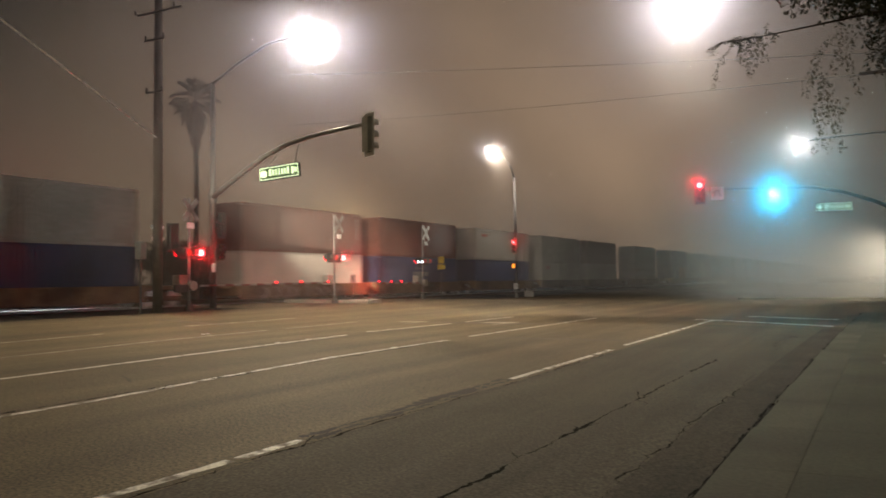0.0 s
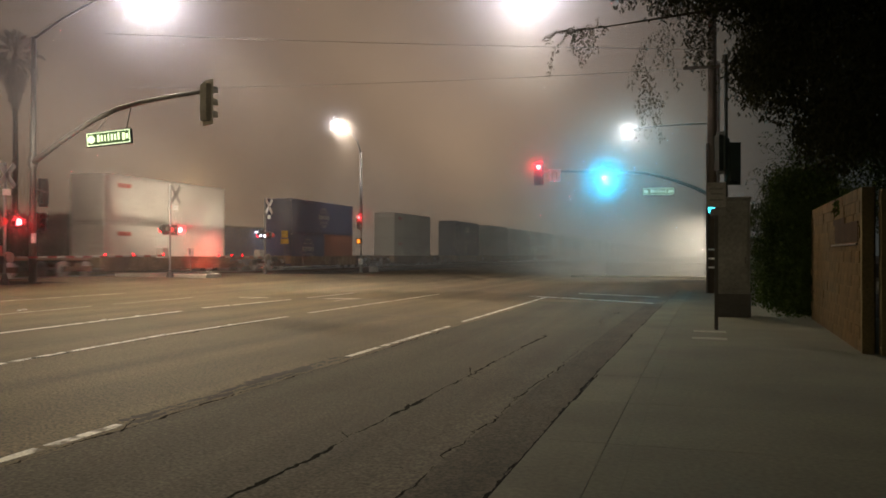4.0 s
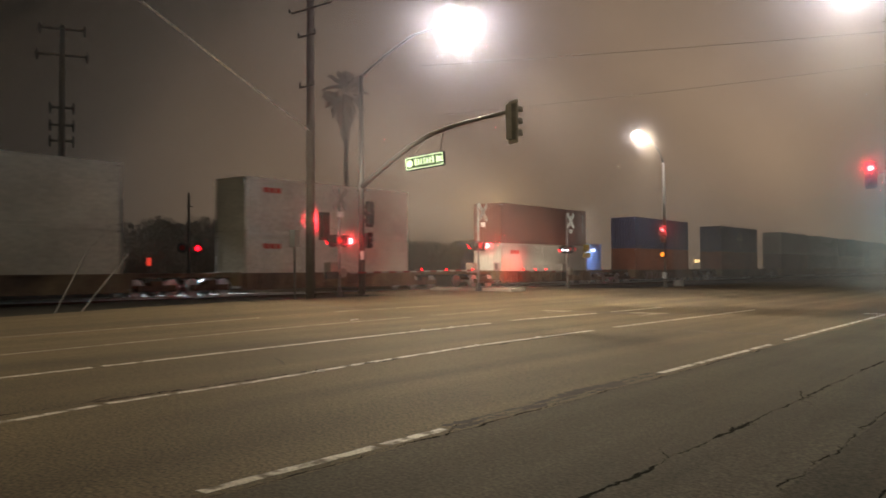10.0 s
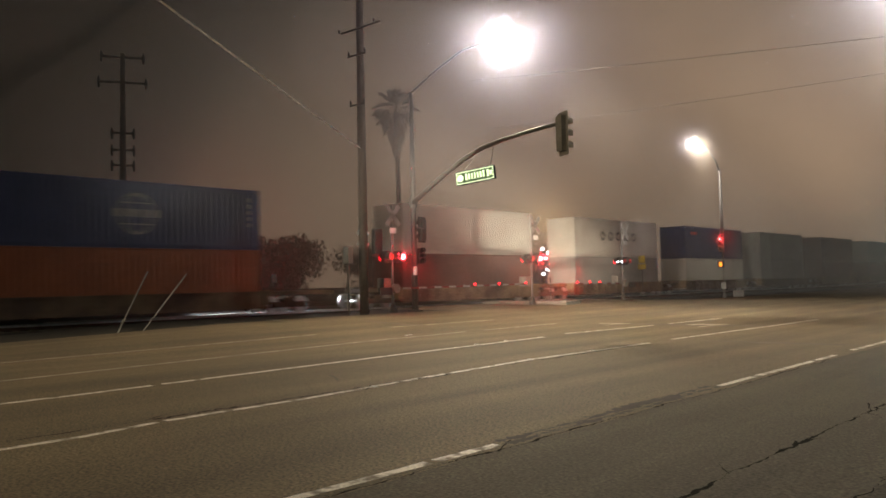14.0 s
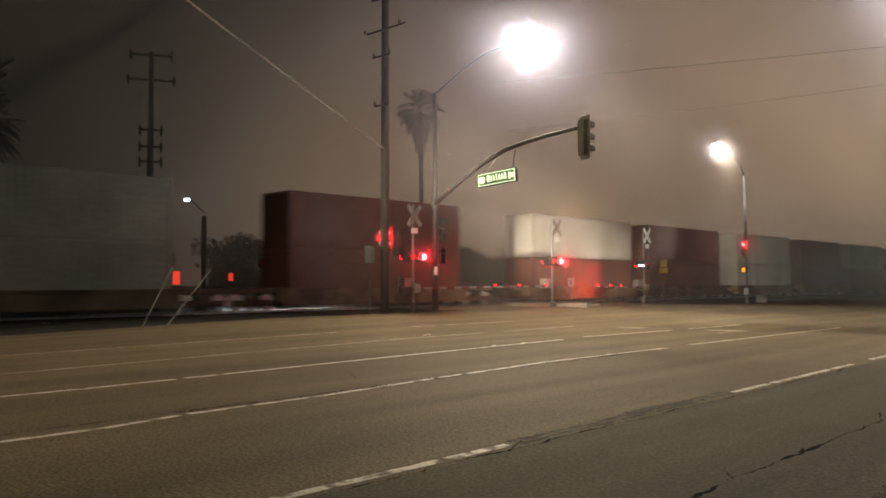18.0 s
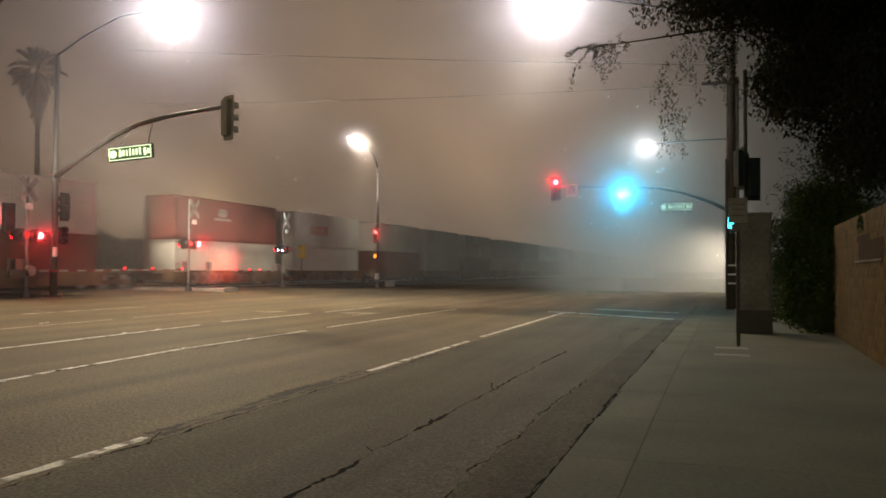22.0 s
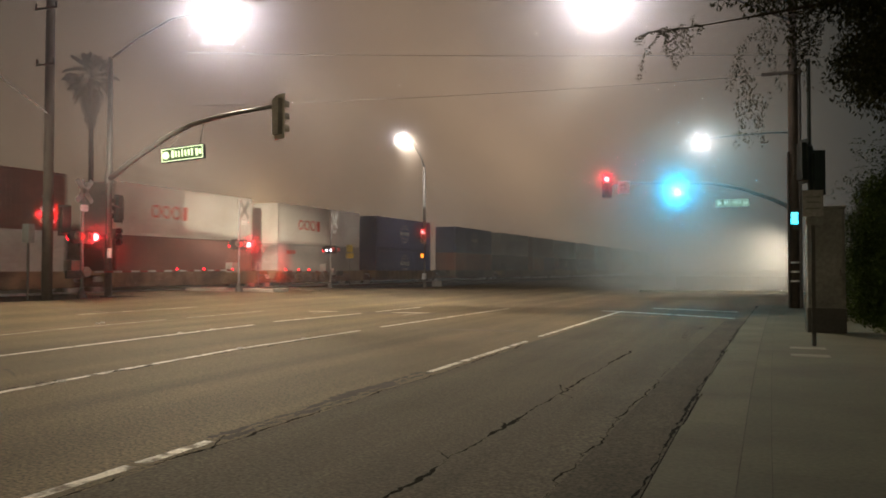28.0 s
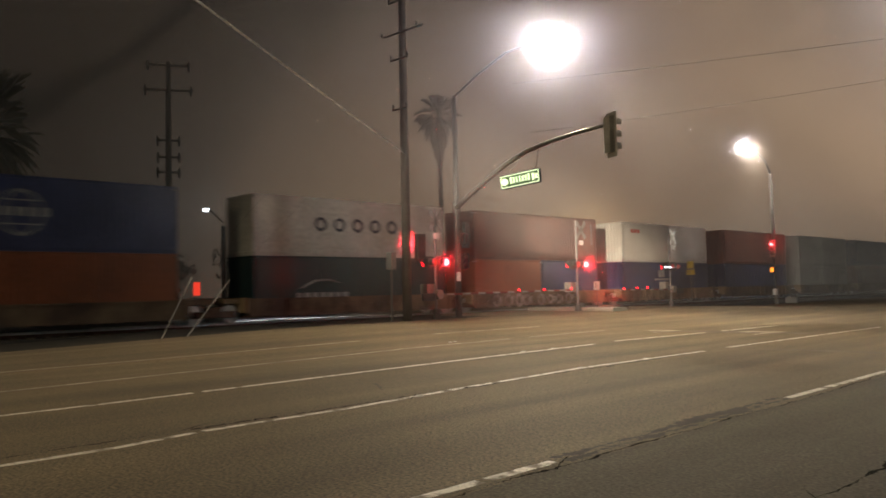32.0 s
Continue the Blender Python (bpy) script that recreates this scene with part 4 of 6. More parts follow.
# ---- poles, signals and signs by the crossing ----


def lens(parent, place, normal, r, material, label, hot=None):
    p = part("lens", disc(bm_new(), place, normal, r, 0.03), material, parent, label)
    if hot:
        n = Vector(normal).normalized() * 0.02
        part("core", disc(bm_new(), Vector(place) + n, normal, r * 0.55, 0.02), hot, p, "bright centre of the lens")
    return p


def signal_head(parent, x, y, z, facing, lit=None, h=1.07, plate=True, paint=HEAD):
    """Three-lamp traffic signal: housing, visors, lenses. facing: degrees of the way the lenses look, 0 towards -y."""
    def made(name, bm, mat, label=""):
        p = part(name, bm, mat, parent, label)
        p.matrix_basis = pose(x, y, z, 0, 0, facing)
        return p
    made("housing", box(bm_new(), 0, 0.1, 0, 0.34, 0.2, h, 0.02), paint)
    if plate:
        made("backplate", box(bm_new(), 0, 0.02, 0, 0.56, 0.02, h + 0.26, 0.008), paint)
    for k, kind in enumerate(("red", "amber", "green")):
        dz = (1 - k) * h / 3
        bm = bm_new()
        n = 12
        a = [[bm.verts.new((0.16 * math.cos(t), -q, dz + 0.16 * math.sin(t))) for t in (radians(-30 + 240 * i / n) for i in range(n + 1))] for q in (0.0, 0.24)]
        for i in range(n):
            bm.faces.new((a[0][i], a[0][i + 1], a[1][i + 1], a[1][i]))
        made("visor", bm, paint)
        mat, hot = GLASS, None
        if lit == kind:
            mat, hot = {"red": (LEDRED, LEDHOT), "green": (LEDCYAN, LEDCYAN), "amber": (LEDAMBER, None)}[kind]
        q = made("lens", disc(bm_new(), (0, -0.012, dz), (0, -1, 0), 0.145, 0.02), mat, f"lit {kind} lens" if lit == kind else "dark lens")
        if hot:
            part("core", disc(bm_new(), (0, -0.026, dz), (0, -1, 0), 0.13, 0.01), hot, q, "bright centre of the lens")


def luminaire(parent, place, way):
    """A cobra-head street lamp at the end of its arm."""
    x, y, z = place
    q = Vector(way).to_track_quat("Y", "Z").to_matrix().to_4x4()
    h = part("lamp_head", box(bm_new(), 0, 0, 0.09, 0.32, 0.8, 0.16, 0.06), GALV, parent)
    h.matrix_basis = Matrix.Translation(place) @ q
    part("lamp_lens", disc(bm_new(), (0, 0.08, 0.0), (0, 0, -1), 0.17, 0.05), LAMPWHITE, h, "glaring white lamp lens")


MAST = Vector((-27.0, 28.56, 0.33))
mast = thing("traffic_mast", "tall galvanised signal mast with a long curved arm and street lamp", "traffic signal")
part("pole", tube(bm_new(), [MAST, MAST + Vector((0, 0, 5.5)), MAST + Vector((0, 0, 10.75))], [0.16, 0.13, 0.09], 14), GALV, mast, "", True)
part("base_plate", box(bm_new(), MAST.x, MAST.y, 0.37, 0.5, 0.5, 0.08, 0.01), GALV, mast)
part("arm", tube(bm_new(), [(-27, 28.56, 5.6), (-25.2, 27.65, 6.02), (-23.4, 26.75, 6.4), (-21.5, 25.8, 6.75), (-19.7, 24.9, 6.93), (-18, 24.05, 6.93), (-16.3, 23.2, 6.86), (-14.2, 22.15, 6.72)], [0.13, 0.12, 0.11, 0.10, 0.09, 0.08, 0.07, 0.06], 12), GALV, mast, "", True)
part("clamp", tube(bm_new(), [MAST + Vector((0, 0, 5.05)), MAST + Vector((0, 0, 5.55))], [0.2, 0.2], 14), GALV, mast)
part("lamp_arm", tube(bm_new(), [(-27, 28.56, 11.0), (-25.5, 28.5, 11.7), (-23.5, 28.35, 12.35), (-21.3, 28.2, 12.4)], [0.06, 0.05, 0.045, 0.04], 8), GALV, mast, "", True)
luminaire(mast, LAMP_ROAD, (1, 0, 0))
signal_head(mast, -14.05, 22.1, 6.35, 155, None, 1.15)
signal_head(mast, -28.5, 30.7, 4.47, -90, "red", 1.07, True, BLACK)
part("bracket", rod(bm_new(), (-27, 28.56, 4.5), (-28.35, 30.7, 4.5), 0.035, n=6), GALV, mast)
signal_head(mast, -27.2, 29.3, 3.05, 60, None, 0.75, False, BLACK)
part("push_button", box(bm_new(), -26.85, 28.45, 2.3, 0.16, 0.12, 0.42, 0.02), WHITE, mast, "small pale plate on the pole")


def name_sign(name, x, y, z, w, h, turn, label, sheen=SIGNLIT):
    """A lit street-name sign; its writing stands as plain bars."""
    s = thing(name, label, "street sign", (x, y, z), turn, "street name signs")
    part("case", box(bm_new(), 0, 0.06, 0, w, 0.12, h, 0.02), BLACK, s)
    part("face", box(bm_new(), 0, -0.006, 0, w - 0.06, 0.012, h - 0.06), SIGNGREEN, s, "glowing dark green face")
    bm = bm_new()
    for dz in (-1, 1):
        box(bm, 0, -0.016, dz * (h / 2 - 0.045), w - 0.08, 0.01, 0.03)
    for dx in (-1, 1):
        box(bm, dx * (w / 2 - 0.05), -0.016, 0, 0.03, 0.01, h - 0.08)
    part("border", bm, sheen, s, "bright border")
    part("seal", disc(bm_new(), (-w * 0.38, -0.018, 0), (0, -1, 0), h * 0.27, 0.012, 16), sheen, s, "round pale seal")
    for i, bw in enumerate((0.075, 0.06, 0.045, 0.045, 0.06, 0.06, 0.06)):
        part("bar", box(bm_new(), -w * 0.22 + i * w * 0.075, -0.018, (0.02 if i % 3 else 0.035) * h, bw * w * 0.72, 0.01, h * (0.42 if i % 3 else 0.5)), sheen, s)
    for i in range(2):
        part("bar", box(bm_new(), w * 0.34 + i * w * 0.075, -0.018, 0, w * 0.055, 0.01, h * (0.5 if i == 0 else 0.34)), sheen, s)
    return s


arm_sign = name_sign("street_name_sign", -19.3, 23.95, 5.72, 1.75, 0.52, 6, "internally lit green street-name sign hung under the mast arm")
arm_sign.matrix_basis = pose(-19.3, 23.95, 5.72, 0, -4.5, 6)
for dx in (-0.6, 0.6):
    part("hanger", rod(bm_new(), (-19.3 + dx, 24.05 + dx * 0.1, 5.92), (-19.3 + dx, 24.7 - dx * 0.5, 6.93), 0.016, n=6), GALV, mast)

behind = thing("street_lamp", "galvanised street lamp farther back along the road", "street lamp")
part("pole", tube(bm_new(), [(-27.2, -17, -0.1), (-27.2, -17, 5.5), (-27.2, -17, 10.9)], [0.16, 0.13, 0.09], 12), GALV, behind, "", True)
part("lamp_arm", tube(bm_new(), [(-27.2, -17, 10.9), (-25.5, -17, 11.7), (-23.5, -17, 12.05), (-21.4, -17, 12.1)], [0.06, 0.05, 0.045, 0.04], 8), GALV, behind, "", True)
luminaire(behind, LAMP_BEHIND, (1, 0, 0))

# Unseen post that carries the added lamp
behind = thing("street_lamp", "added galvanised street lamp, unseen behind on the pavement side", "street lamp")
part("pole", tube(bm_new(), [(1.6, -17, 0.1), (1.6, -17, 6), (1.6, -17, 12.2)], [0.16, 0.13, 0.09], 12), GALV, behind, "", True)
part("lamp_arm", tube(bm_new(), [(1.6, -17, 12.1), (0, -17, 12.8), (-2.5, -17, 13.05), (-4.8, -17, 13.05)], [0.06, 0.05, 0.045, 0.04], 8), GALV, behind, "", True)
luminaire(behind, LAMP_ADDED, (-1, 0, 0))

wood = thing("utility_pole", "tall dark creosoted wooden utility pole with short crossarms", "utility pole")
part("shaft", tube(bm_new(), [(-27, 25.22, 0.2), (-26.98, 25.22, 8), (-26.95, 25.22, 19)], [0.215, 0.19, 0.15], 14), WOOD, wood, "", True)
for z, w in ((14.9, 1.4), (13.4, 2.6), (12.2, 1.2), (9.9, 1.0)):
    part("crossarm", box(bm_new(), -27 + (0.3 if w > 2 else 0), 25.02, z, w, 0.07, 0.08, 0.01), WOOD, wood)
    for s in (-1, 1):
        part("insulator", tube(bm_new(), [(-27 + s * w * 0.45, 25.02, z + 0.05), (-27 + s * w * 0.45, 25.02, z + 0.14), (-27 + s * w * 0.45, 25.02, z + 0.24)], [0.03, 0.06, 0.03], 8), BLACK, wood)

# guy guards leaning by the roadside
for a, b, top in (((-27, 13.6, 0.1), (-27, 14.77, 2.3), (-27, 25.1, 13.0)), ((-27, 14.5, 0.1), (-27, 16.3, 2.2), (-27, 25.1, 10.5))):
    g = thing("guy_guard", "pale slanting plastic guard on a pole's guy wire", "guy wire", group="guy wires")
    part("guard", rod(bm_new(), a, b, 0.028, n=8), PALEGALV, g)
    part("wire", rod(bm_new(), b, top, 0.003, n=5), WOOD, g)


def crossbuck(bm, x, y, z, size=0.6):
    for s in (-1, 1):
        box(bm, x, y, z, 0.02, 0.23, size * 2.1, 0.0, Euler((radians(s * 42), 0, 0)).to_matrix().to_4x4())
    return bm


def crossing_mast(y, x=-27.0, base=0.34, arm=0.0, lit=(0,), turn=0.0, plates=0):
    """A level-crossing signal: mast, crossbuck, flashers on both faces, and a gate if arm is not 0."""
    g = thing("crossing_signal", "aluminium crossing signal with crossbuck, red flashers" + (" and lowered striped gate" if arm else ""), "crossing signal", (x, y, base), turn, "level-crossing signals")
    part("mast", rod(bm_new(), (0, 0, 0), (0, 0, 5.1), 0.06, n=10), ALU, g)
    part("foot", tube(bm_new(), [(0, 0, 0), (0, 0, 0.1), (0, 0, 0.45)], [0.22, 0.2, 0.08], 12), BLACK, g)
    # Nearer crossbucks take the greyer white: their dimmer light, put into the colour
    part("crossbuck", crossbuck(bm_new(), 0.09, 0.36 if y > 30 else 0.0, 4.58), WHITE if y > 45 else DIMMED_WHITE, g, "white reflective crossbuck")
    part("track_plate", box(bm_new(), 0.09, 0.36 if y > 30 else 0.0, 3.86, 0.02, 0.42, 0.26, 0.005), WHITE, g, "small white plate")
    part("bracket", box(bm_new(), 0, 0, 2.62, 0.07, 1.0, 0.07), BLACK, g)
    for face in (1, -1):
        for k, dy in enumerate((-0.38, 0.38)):
            part("background", disc(bm_new(), (face * 0.10, dy, 2.62), (1, 0, 0), 0.29, 0.02, 24), BLACK, g)
            part("hood", tube(bm_new(), [(face * 0.12, dy, 2.66), (face * 0.34, dy, 2.66)], [0.165, 0.16], 14), BLACK, g)
    for k, dy in enumerate((-0.38, 0.38)):
        on = k in lit
        p = part("lens", disc(bm_new(), (0.345, dy, 2.62), (0.8, -1, 0), 0.15, 0.03), LEDRED if on else REDPAINT, g, "lit red flasher lens" if on else "dim red flasher lens")
        if on:
            part("core", disc(bm_new(), (0.37, dy - 0.04, 2.62), (0.8, -1, 0), 0.135, 0.02), LEDHOT, p, "bright centre of the lens")
        q = part("lens", disc(bm_new(), (-0.345, dy, 2.62), (-1, 0, 0), 0.15, 0.03), LEDRED, g, "lit red flasher lens")
    part("relay_case", box(bm_new(), -0.35, -0.2, 1.35, 0.45, 0.5, 0.55, 0.04), HEAD, g)
    if arm:
        s = 1 if arm > 0 else -1
        n = int(abs(arm) / 0.55)
        for i in range(n):
            part("stripe", box(bm_new(), 0.28, s * (0.4 + i * 0.55 + 0.27), 1.13 + 0.004 * i, 0.03, 0.545, 0.085), GATERED if i % 2 else DIMMED_WHITE, g)
        part("counterweight", box(bm_new(), 0.28, -s * 0.75, 1.02, 0.1, 0.8, 0.34, 0.03), BLACK, g)
        part("gate_hub", disc(bm_new(), (0.2, 0, 1.13), (1, 0, 0), 0.22, 0.2, 16), HEAD, g)
        for d in (0.55, 0.75, 0.985):
            lamp = part("gate_lamp", box(bm_new(), 0.30, arm * d, 1.26, 0.07, 0.09, 0.085, 0.02), LEDRED, g, "small lit red gate lamp")
    return g


bm = bm_new()
box(bm, -28.0, 39.5, 0.37, 6.0, 1.5, 0.3, 0.08)
single("median_nose", bm, surface("pale_median_concrete", (0.34, 0.32, 0.27), (0.24, 0.225, 0.19), rough=0.85, big=0.9, fine=24), "low pale concrete median nose at the crossing", "kerb", "", "structure")
crossing_mast(27.05, arm=10.4, lit=(1,))
crossing_mast(38.3, base=0.34, lit=(1,))
crossing_mast(48.75, base=0.3, arm=-6.2, lit=())
bm = bm_new()
for dy in (-1.3, -0.75):
    disc(bm, (-26.6, 48.75 + dy, 2.85), (0.4, -1, 0), 0.055, 0.04)
single("side_lights", bm, LEDWHITE, "pair of small white side lights on the far signal", "light")
box_bm = box(bm_new(), -27.0, 24.3, 3.0, 0.35, 0.3, 0.75, 0.03)
case = thing("signal_case", "grey metal signal case on a thin post", "case")
part("case", box_bm, CABINET, case)
part("post", rod(bm_new(), (-27, 24.3, 0.1), (-27, 24.3, 2.7), 0.05, n=8), GALV, case)
second = thing("crossing_signal", "second crossbuck with a dark signal head beside the mast", "crossing signal")
part("mast", rod(bm_new(), (-28.6, 26.6, 0.1), (-28.6, 26.6, 4.6), 0.06, n=8), ALU, second)
part("crossbuck", crossbuck(bm_new(), -28.5, 26.6, 3.9, 0.45), WHITE, second)
signal_head(second, -27.5, 26.55, 3.65, 250, None, 1.05, True, BLACK)
part("bell", tube(bm_new(), [(-28.6, 26.6, 4.6), (-28.6, 26.6, 4.72), (-28.6, 26.6, 4.78)], [0.12, 0.16, 0.05], 12), ALU, second)

# concrete island nose and small signs
island = single("median_island", box(bm_new(), -27.2, 41.2, 0.36, 1.2, 3.4, 0.26, 0.06), KERB, "pale concrete median nose on the side road", "island", "", "structure")
ys = thing("warning_sign", "small yellow sign on a post beside the far signal", "sign")
part("plate", box(bm_new(), -27, 51.5, 3.05, 0.5, 0.02, 0.5, 0.005, Euler((0, radians(0), 0)).to_matrix().to_4x4()), YELLOW, ys)
part("plate", box(bm_new(), -27, 51.5, 2.55, 0.62, 0.02, 0.36, 0.005), YELLOW, ys)
part("post", rod(bm_new(), (-27, 51.53, 0.1), (-27, 51.53, 3.25), 0.03, n=6), GALV, ys)
ks = thing("keep_right_sign", "small white sign on the median nose", "sign")
part("plate", box(bm_new(), -27, 40.2, 1.75, 0.42, 0.02, 0.5, 0.005), DIMMED_WHITE, ks)
part("mark", box(bm_new(), -27.02, 40.186, 1.75, 0.07, 0.01, 0.36), BLACK, ks, "dark arrow bar")
part("post", rod(bm_new(), (-27, 40.22, 0.3), (-27, 40.22, 1.6), 0.03, n=6), GALV, ks)

# lamp pole on the far corner, with its red signal and amber hand
far_pole = thing("lamp_pole", "tall galvanised corner lamp pole with a lit red signal", "street lamp")
part("pole", tube(bm_new(), [(-27, 65.5, -0.1), (-27, 65.5, 5), (-27, 65.4, 10.6)], [0.17, 0.13, 0.09], 12), PALEGALV, far_pole, "", True)
part("lamp_arm", tube(bm_new(), [(-27, 65.4, 10.5), (-27, 64.6, 11.4), (-27, 62.6, 12.25), (-27.05, 60.5, 12.5)], [0.08, 0.06, 0.05, 0.045], 8), GALV, far_pole, "", True)
luminaire(far_pole, LAMP_CROSS, (0, -1, 0))
signal_head(far_pole, -26.6, 64.2, 4.45, -20, "red", 1.1)
hand = part("pedestrian_case", box(bm_new(), -26.7, 64.3, 2.75, 0.45, 0.3, 0.5, 0.03), BLACK, far_pole)
part("lit_hand", box(bm_new(), -26.65, 64.12, 2.75, 0.24, 0.03, 0.32, 0.01), LEDAMBER, hand, "amber lit pedestrian symbol")
part("base_box", box(bm_new(), -27, 65.4, 1.0, 0.3, 0.3, 0.5, 0.02), WHITE, far_pole)
single("flat_sign", box(bm_new(), -25.7, 65.2, 0.35, 0.9, 0.05, 0.5, 0.01), ALU, "small pale board low by the far corner", "sign")

# ---- near corner: signal mast arm, utility pole, cabinet ----
near_mast = thing("traffic_mast", "signal mast arm over the road with lit red and green lamps", "traffic signal")
part("pole", tube(bm_new(), [(1.75, 46, 0), (1.75, 46, 5), (1.75, 46, 8.9)], [0.16, 0.13, 0.1], 12), GALV, near_mast, "", True)
part("arm", tube(bm_new(), [(1.75, 46, 4.7), (0.6, 46, 5.3), (-0.8, 46, 5.85), (-2.2, 46, 6.18), (-4.2, 46, 6.3), (-6.4, 46, 6.36), (-7.7, 46, 6.4)], [0.12, 0.11, 0.1, 0.09, 0.08, 0.065, 0.05], 10), GALV, near_mast, "", True)
part("lamp_arm", tube(bm_new(), [(1.75, 46, 8.7), (0.6, 46, 8.75), (-1.5, 46, 8.7), (-2.6, 46, 8.6)], [0.06, 0.05, 0.045, 0.04], 8), GALV, near_mast, "", True)
luminaire(near_mast, LAMP_FAR, (-1, 0, 0))
signal_head(near_mast, -7.88, 45.9, 6.27, 5, "red", 1.1, True, SOOT)
signal_head(near_mast, -4.05, 45.9, 6.16, 3, "green", 1.1, True, SOOT)
sign = part("turn_sign", box(bm_new(), -6.95, 45.95, 6.15, 0.66, 0.03, 0.7, 0.01), DIMMED_WHITE, near_mast, "white no-turn sign")
tag = bm_new()
tube(tag, [(-7.1, 45.92, 5.95), (-7.1, 45.92, 6.2), (-7.03, 45.92, 6.32), (-6.92, 45.92, 6.32), (-6.85, 45.92, 6.2), (-6.85, 45.92, 6.0)], [0.03] * 6, 6)
part("turn_mark", tag, BLACK, sign, "black bent arrow")
low_wall = thing("corner_wall", "low dark stucco wall across the side road, lost in fog", "wall")
part("wall", box(bm_new(), 7.5, 60.8, 0.45, 26.0, 0.25, 1.1, 0.02), surface("grey_stucco", (0.035, 0.032, 0.026), (0.025, 0.023, 0.019), rough=0.9, big=0.3, fine=14, bump=0.2), low_wall)
part("coping", box(bm_new(), 7.5, 60.8, 1.04, 26.1, 0.34, 0.08, 0.02), BLACK, low_wall)
yard_lamp = thing("post_lamp", "shaded lamp on a short post behind the corner pole", "lamp")
part("post", rod(bm_new(), (2.5, 56.7, -0.1), (2.5, 56.7, 4.1), 0.06, n=8), BLACK, yard_lamp)
part("shade", box(bm_new(), 2.3, 56.5, 4.05, 0.4, 0.4, 0.2, 0.04), BLACK, yard_lamp)
part("lamp_lens", box(bm_new(), 2.3, 56.5, 3.92, 0.22, 0.2, 0.05, 0.01), LAMPWHITE, yard_lamp, "glowing lens")
name_sign("street_name_sign", -1.25, 45.8, 5.1, 1.7, 0.42, 0, "dim lit street-name sign under the far mast arm", glow("dim_sign_border", (0.7, 1.0, 0.75), 0.7))

up = thing("utility_pole", "tall weathered wooden utility pole with riser pipes at the pavement's edge", "utility pole")
part("shaft", tube(bm_new(), [(1.2, 33.6, -0.1), (1.2, 33.6, 7), (1.2, 33.6, 15)], [0.2, 0.18, 0.14], 14), WOOD, up, "", True)
part("riser", rod(bm_new(), (1.42, 33.45, 0.1), (1.42, 33.45, 9.2), 0.06, n=8), GALV, up)
part("riser", rod(bm_new(), (1.0, 33.42, 0.1), (1.0, 33.42, 6.0), 0.045, n=8), GALV, up)
part("lamp_arm", tube(bm_new(), [(1.2, 33.5, 11.0), (-1.0, 32.7, 11.9), (-3.6, 31.7, 12.2), (-5.3, 31.1, 12.05)], [0.06, 0.05, 0.045, 0.04], 8), GALV, up, "", True)
luminaire(up, LAMP_NEAR, (-1, -0.3, 0))
for z in (1.1, 1.45, 1.8):
    part("band", tube(bm_new(), [(1.2, 33.6, z), (1.2, 33.6, z + 0.07)], [0.225, 0.225], 14), WHITE, up, "pale reflective band")
part("crossarm", box(bm_new(), 0.8, 33.4, 9.0, 1.4, 0.1, 0.12, 0.01), WOOD, up)

post = thing("signal_post", "dark corner signal post with two heads and cyan light", "traffic signal")
part("pole", rod(bm_new(), (1.62, 31.5, 0.1), (1.62, 31.5, 9.0), 0.07, n=10), DARKGREEN, post)
signal_head(post, 1.45, 31.3, 5.35, 120, None, 1.3, True, DARKGREEN)
signal_head(post, 1.85, 31.3, 4.95, 200, None, 1.3, True, DARKGREEN)
part("walk_case", box(bm_new(), 1.18, 31.2, 3.32, 0.2, 0.3, 0.7, 0.02), BLACK, post)
part("walk_face", box(bm_new(), 1.1, 31.04, 3.36, 0.21, 0.03, 0.4, 0.01), LEDCYAN, post, "cyan lit side face")

cab = thing("utility_cabinet", "tall grey weathered steel utility cabinet on a dark plinth", "cabinet")
part("body", box(bm_new(), 1.30, 21.1, 1.82, 0.78, 0.6, 2.3, 0.02), CABINET, cab)
part("plinth", box(bm_new(), 1.30, 21.1, 0.4, 0.82, 0.64, 0.58, 0.02), BLACK, cab)
part("door", box(bm_new(), 1.30, 20.78, 1.85, 0.68, 0.03, 2.1, 0.01), CABINET, cab)
part("panel", box(bm_new(), 1.36, 20.755, 2.3, 0.36, 0.02, 0.5, 0.01), CABINET, cab, "stained patch on the door")
part("cap", box(bm_new(), 1.30, 21.08, 2.99, 0.84, 0.66, 0.06, 0.015), CABINET, cab)
part("handle", box(bm_new(), 1.58, 20.75, 1.5, 0.03, 0.04, 0.16, 0.01), GALV, cab)

sp = thing("sign_post", "slim metal post carrying a blank-looking parking sign", "sign")
part("post", box(bm_new(), 0.8, 17.2, 1.55, 0.07, 0.05, 2.9), BLACK, sp)
part("plate", box(bm_new(), 0.8, 17.15, 2.82, 0.36, 0.01, 0.5, 0.004), DIMMED_WHITE, sp, "grimy white sign plate")
part("plate", box(bm_new(), 0.83, 17.15, 2.48, 0.3, 0.01, 0.14, 0.003), CABINET, sp)
for i, (w, dz) in enumerate(((0.26, 0.12), (0.22, 0.02), (0.26, -0.1))):
    part("bar", box(bm_new(), 0.8, 17.14, 2.82 + dz, w, 0.008, 0.03), CABINET, sp)
LID = surface("lid_concrete", (0.24, 0.23, 0.19), (0.17, 0.165, 0.135), rough=0.85, big=3, fine=25)
for x, y in ((0.62, 15.3), (0.66, 16.7)):
    single("meter_lid", box(bm_new(), x, y, 0.121, 0.6, 0.4, 0.02, 0.001), LID, "pale concrete meter lid set in the pavement", "lid", "meter lids")

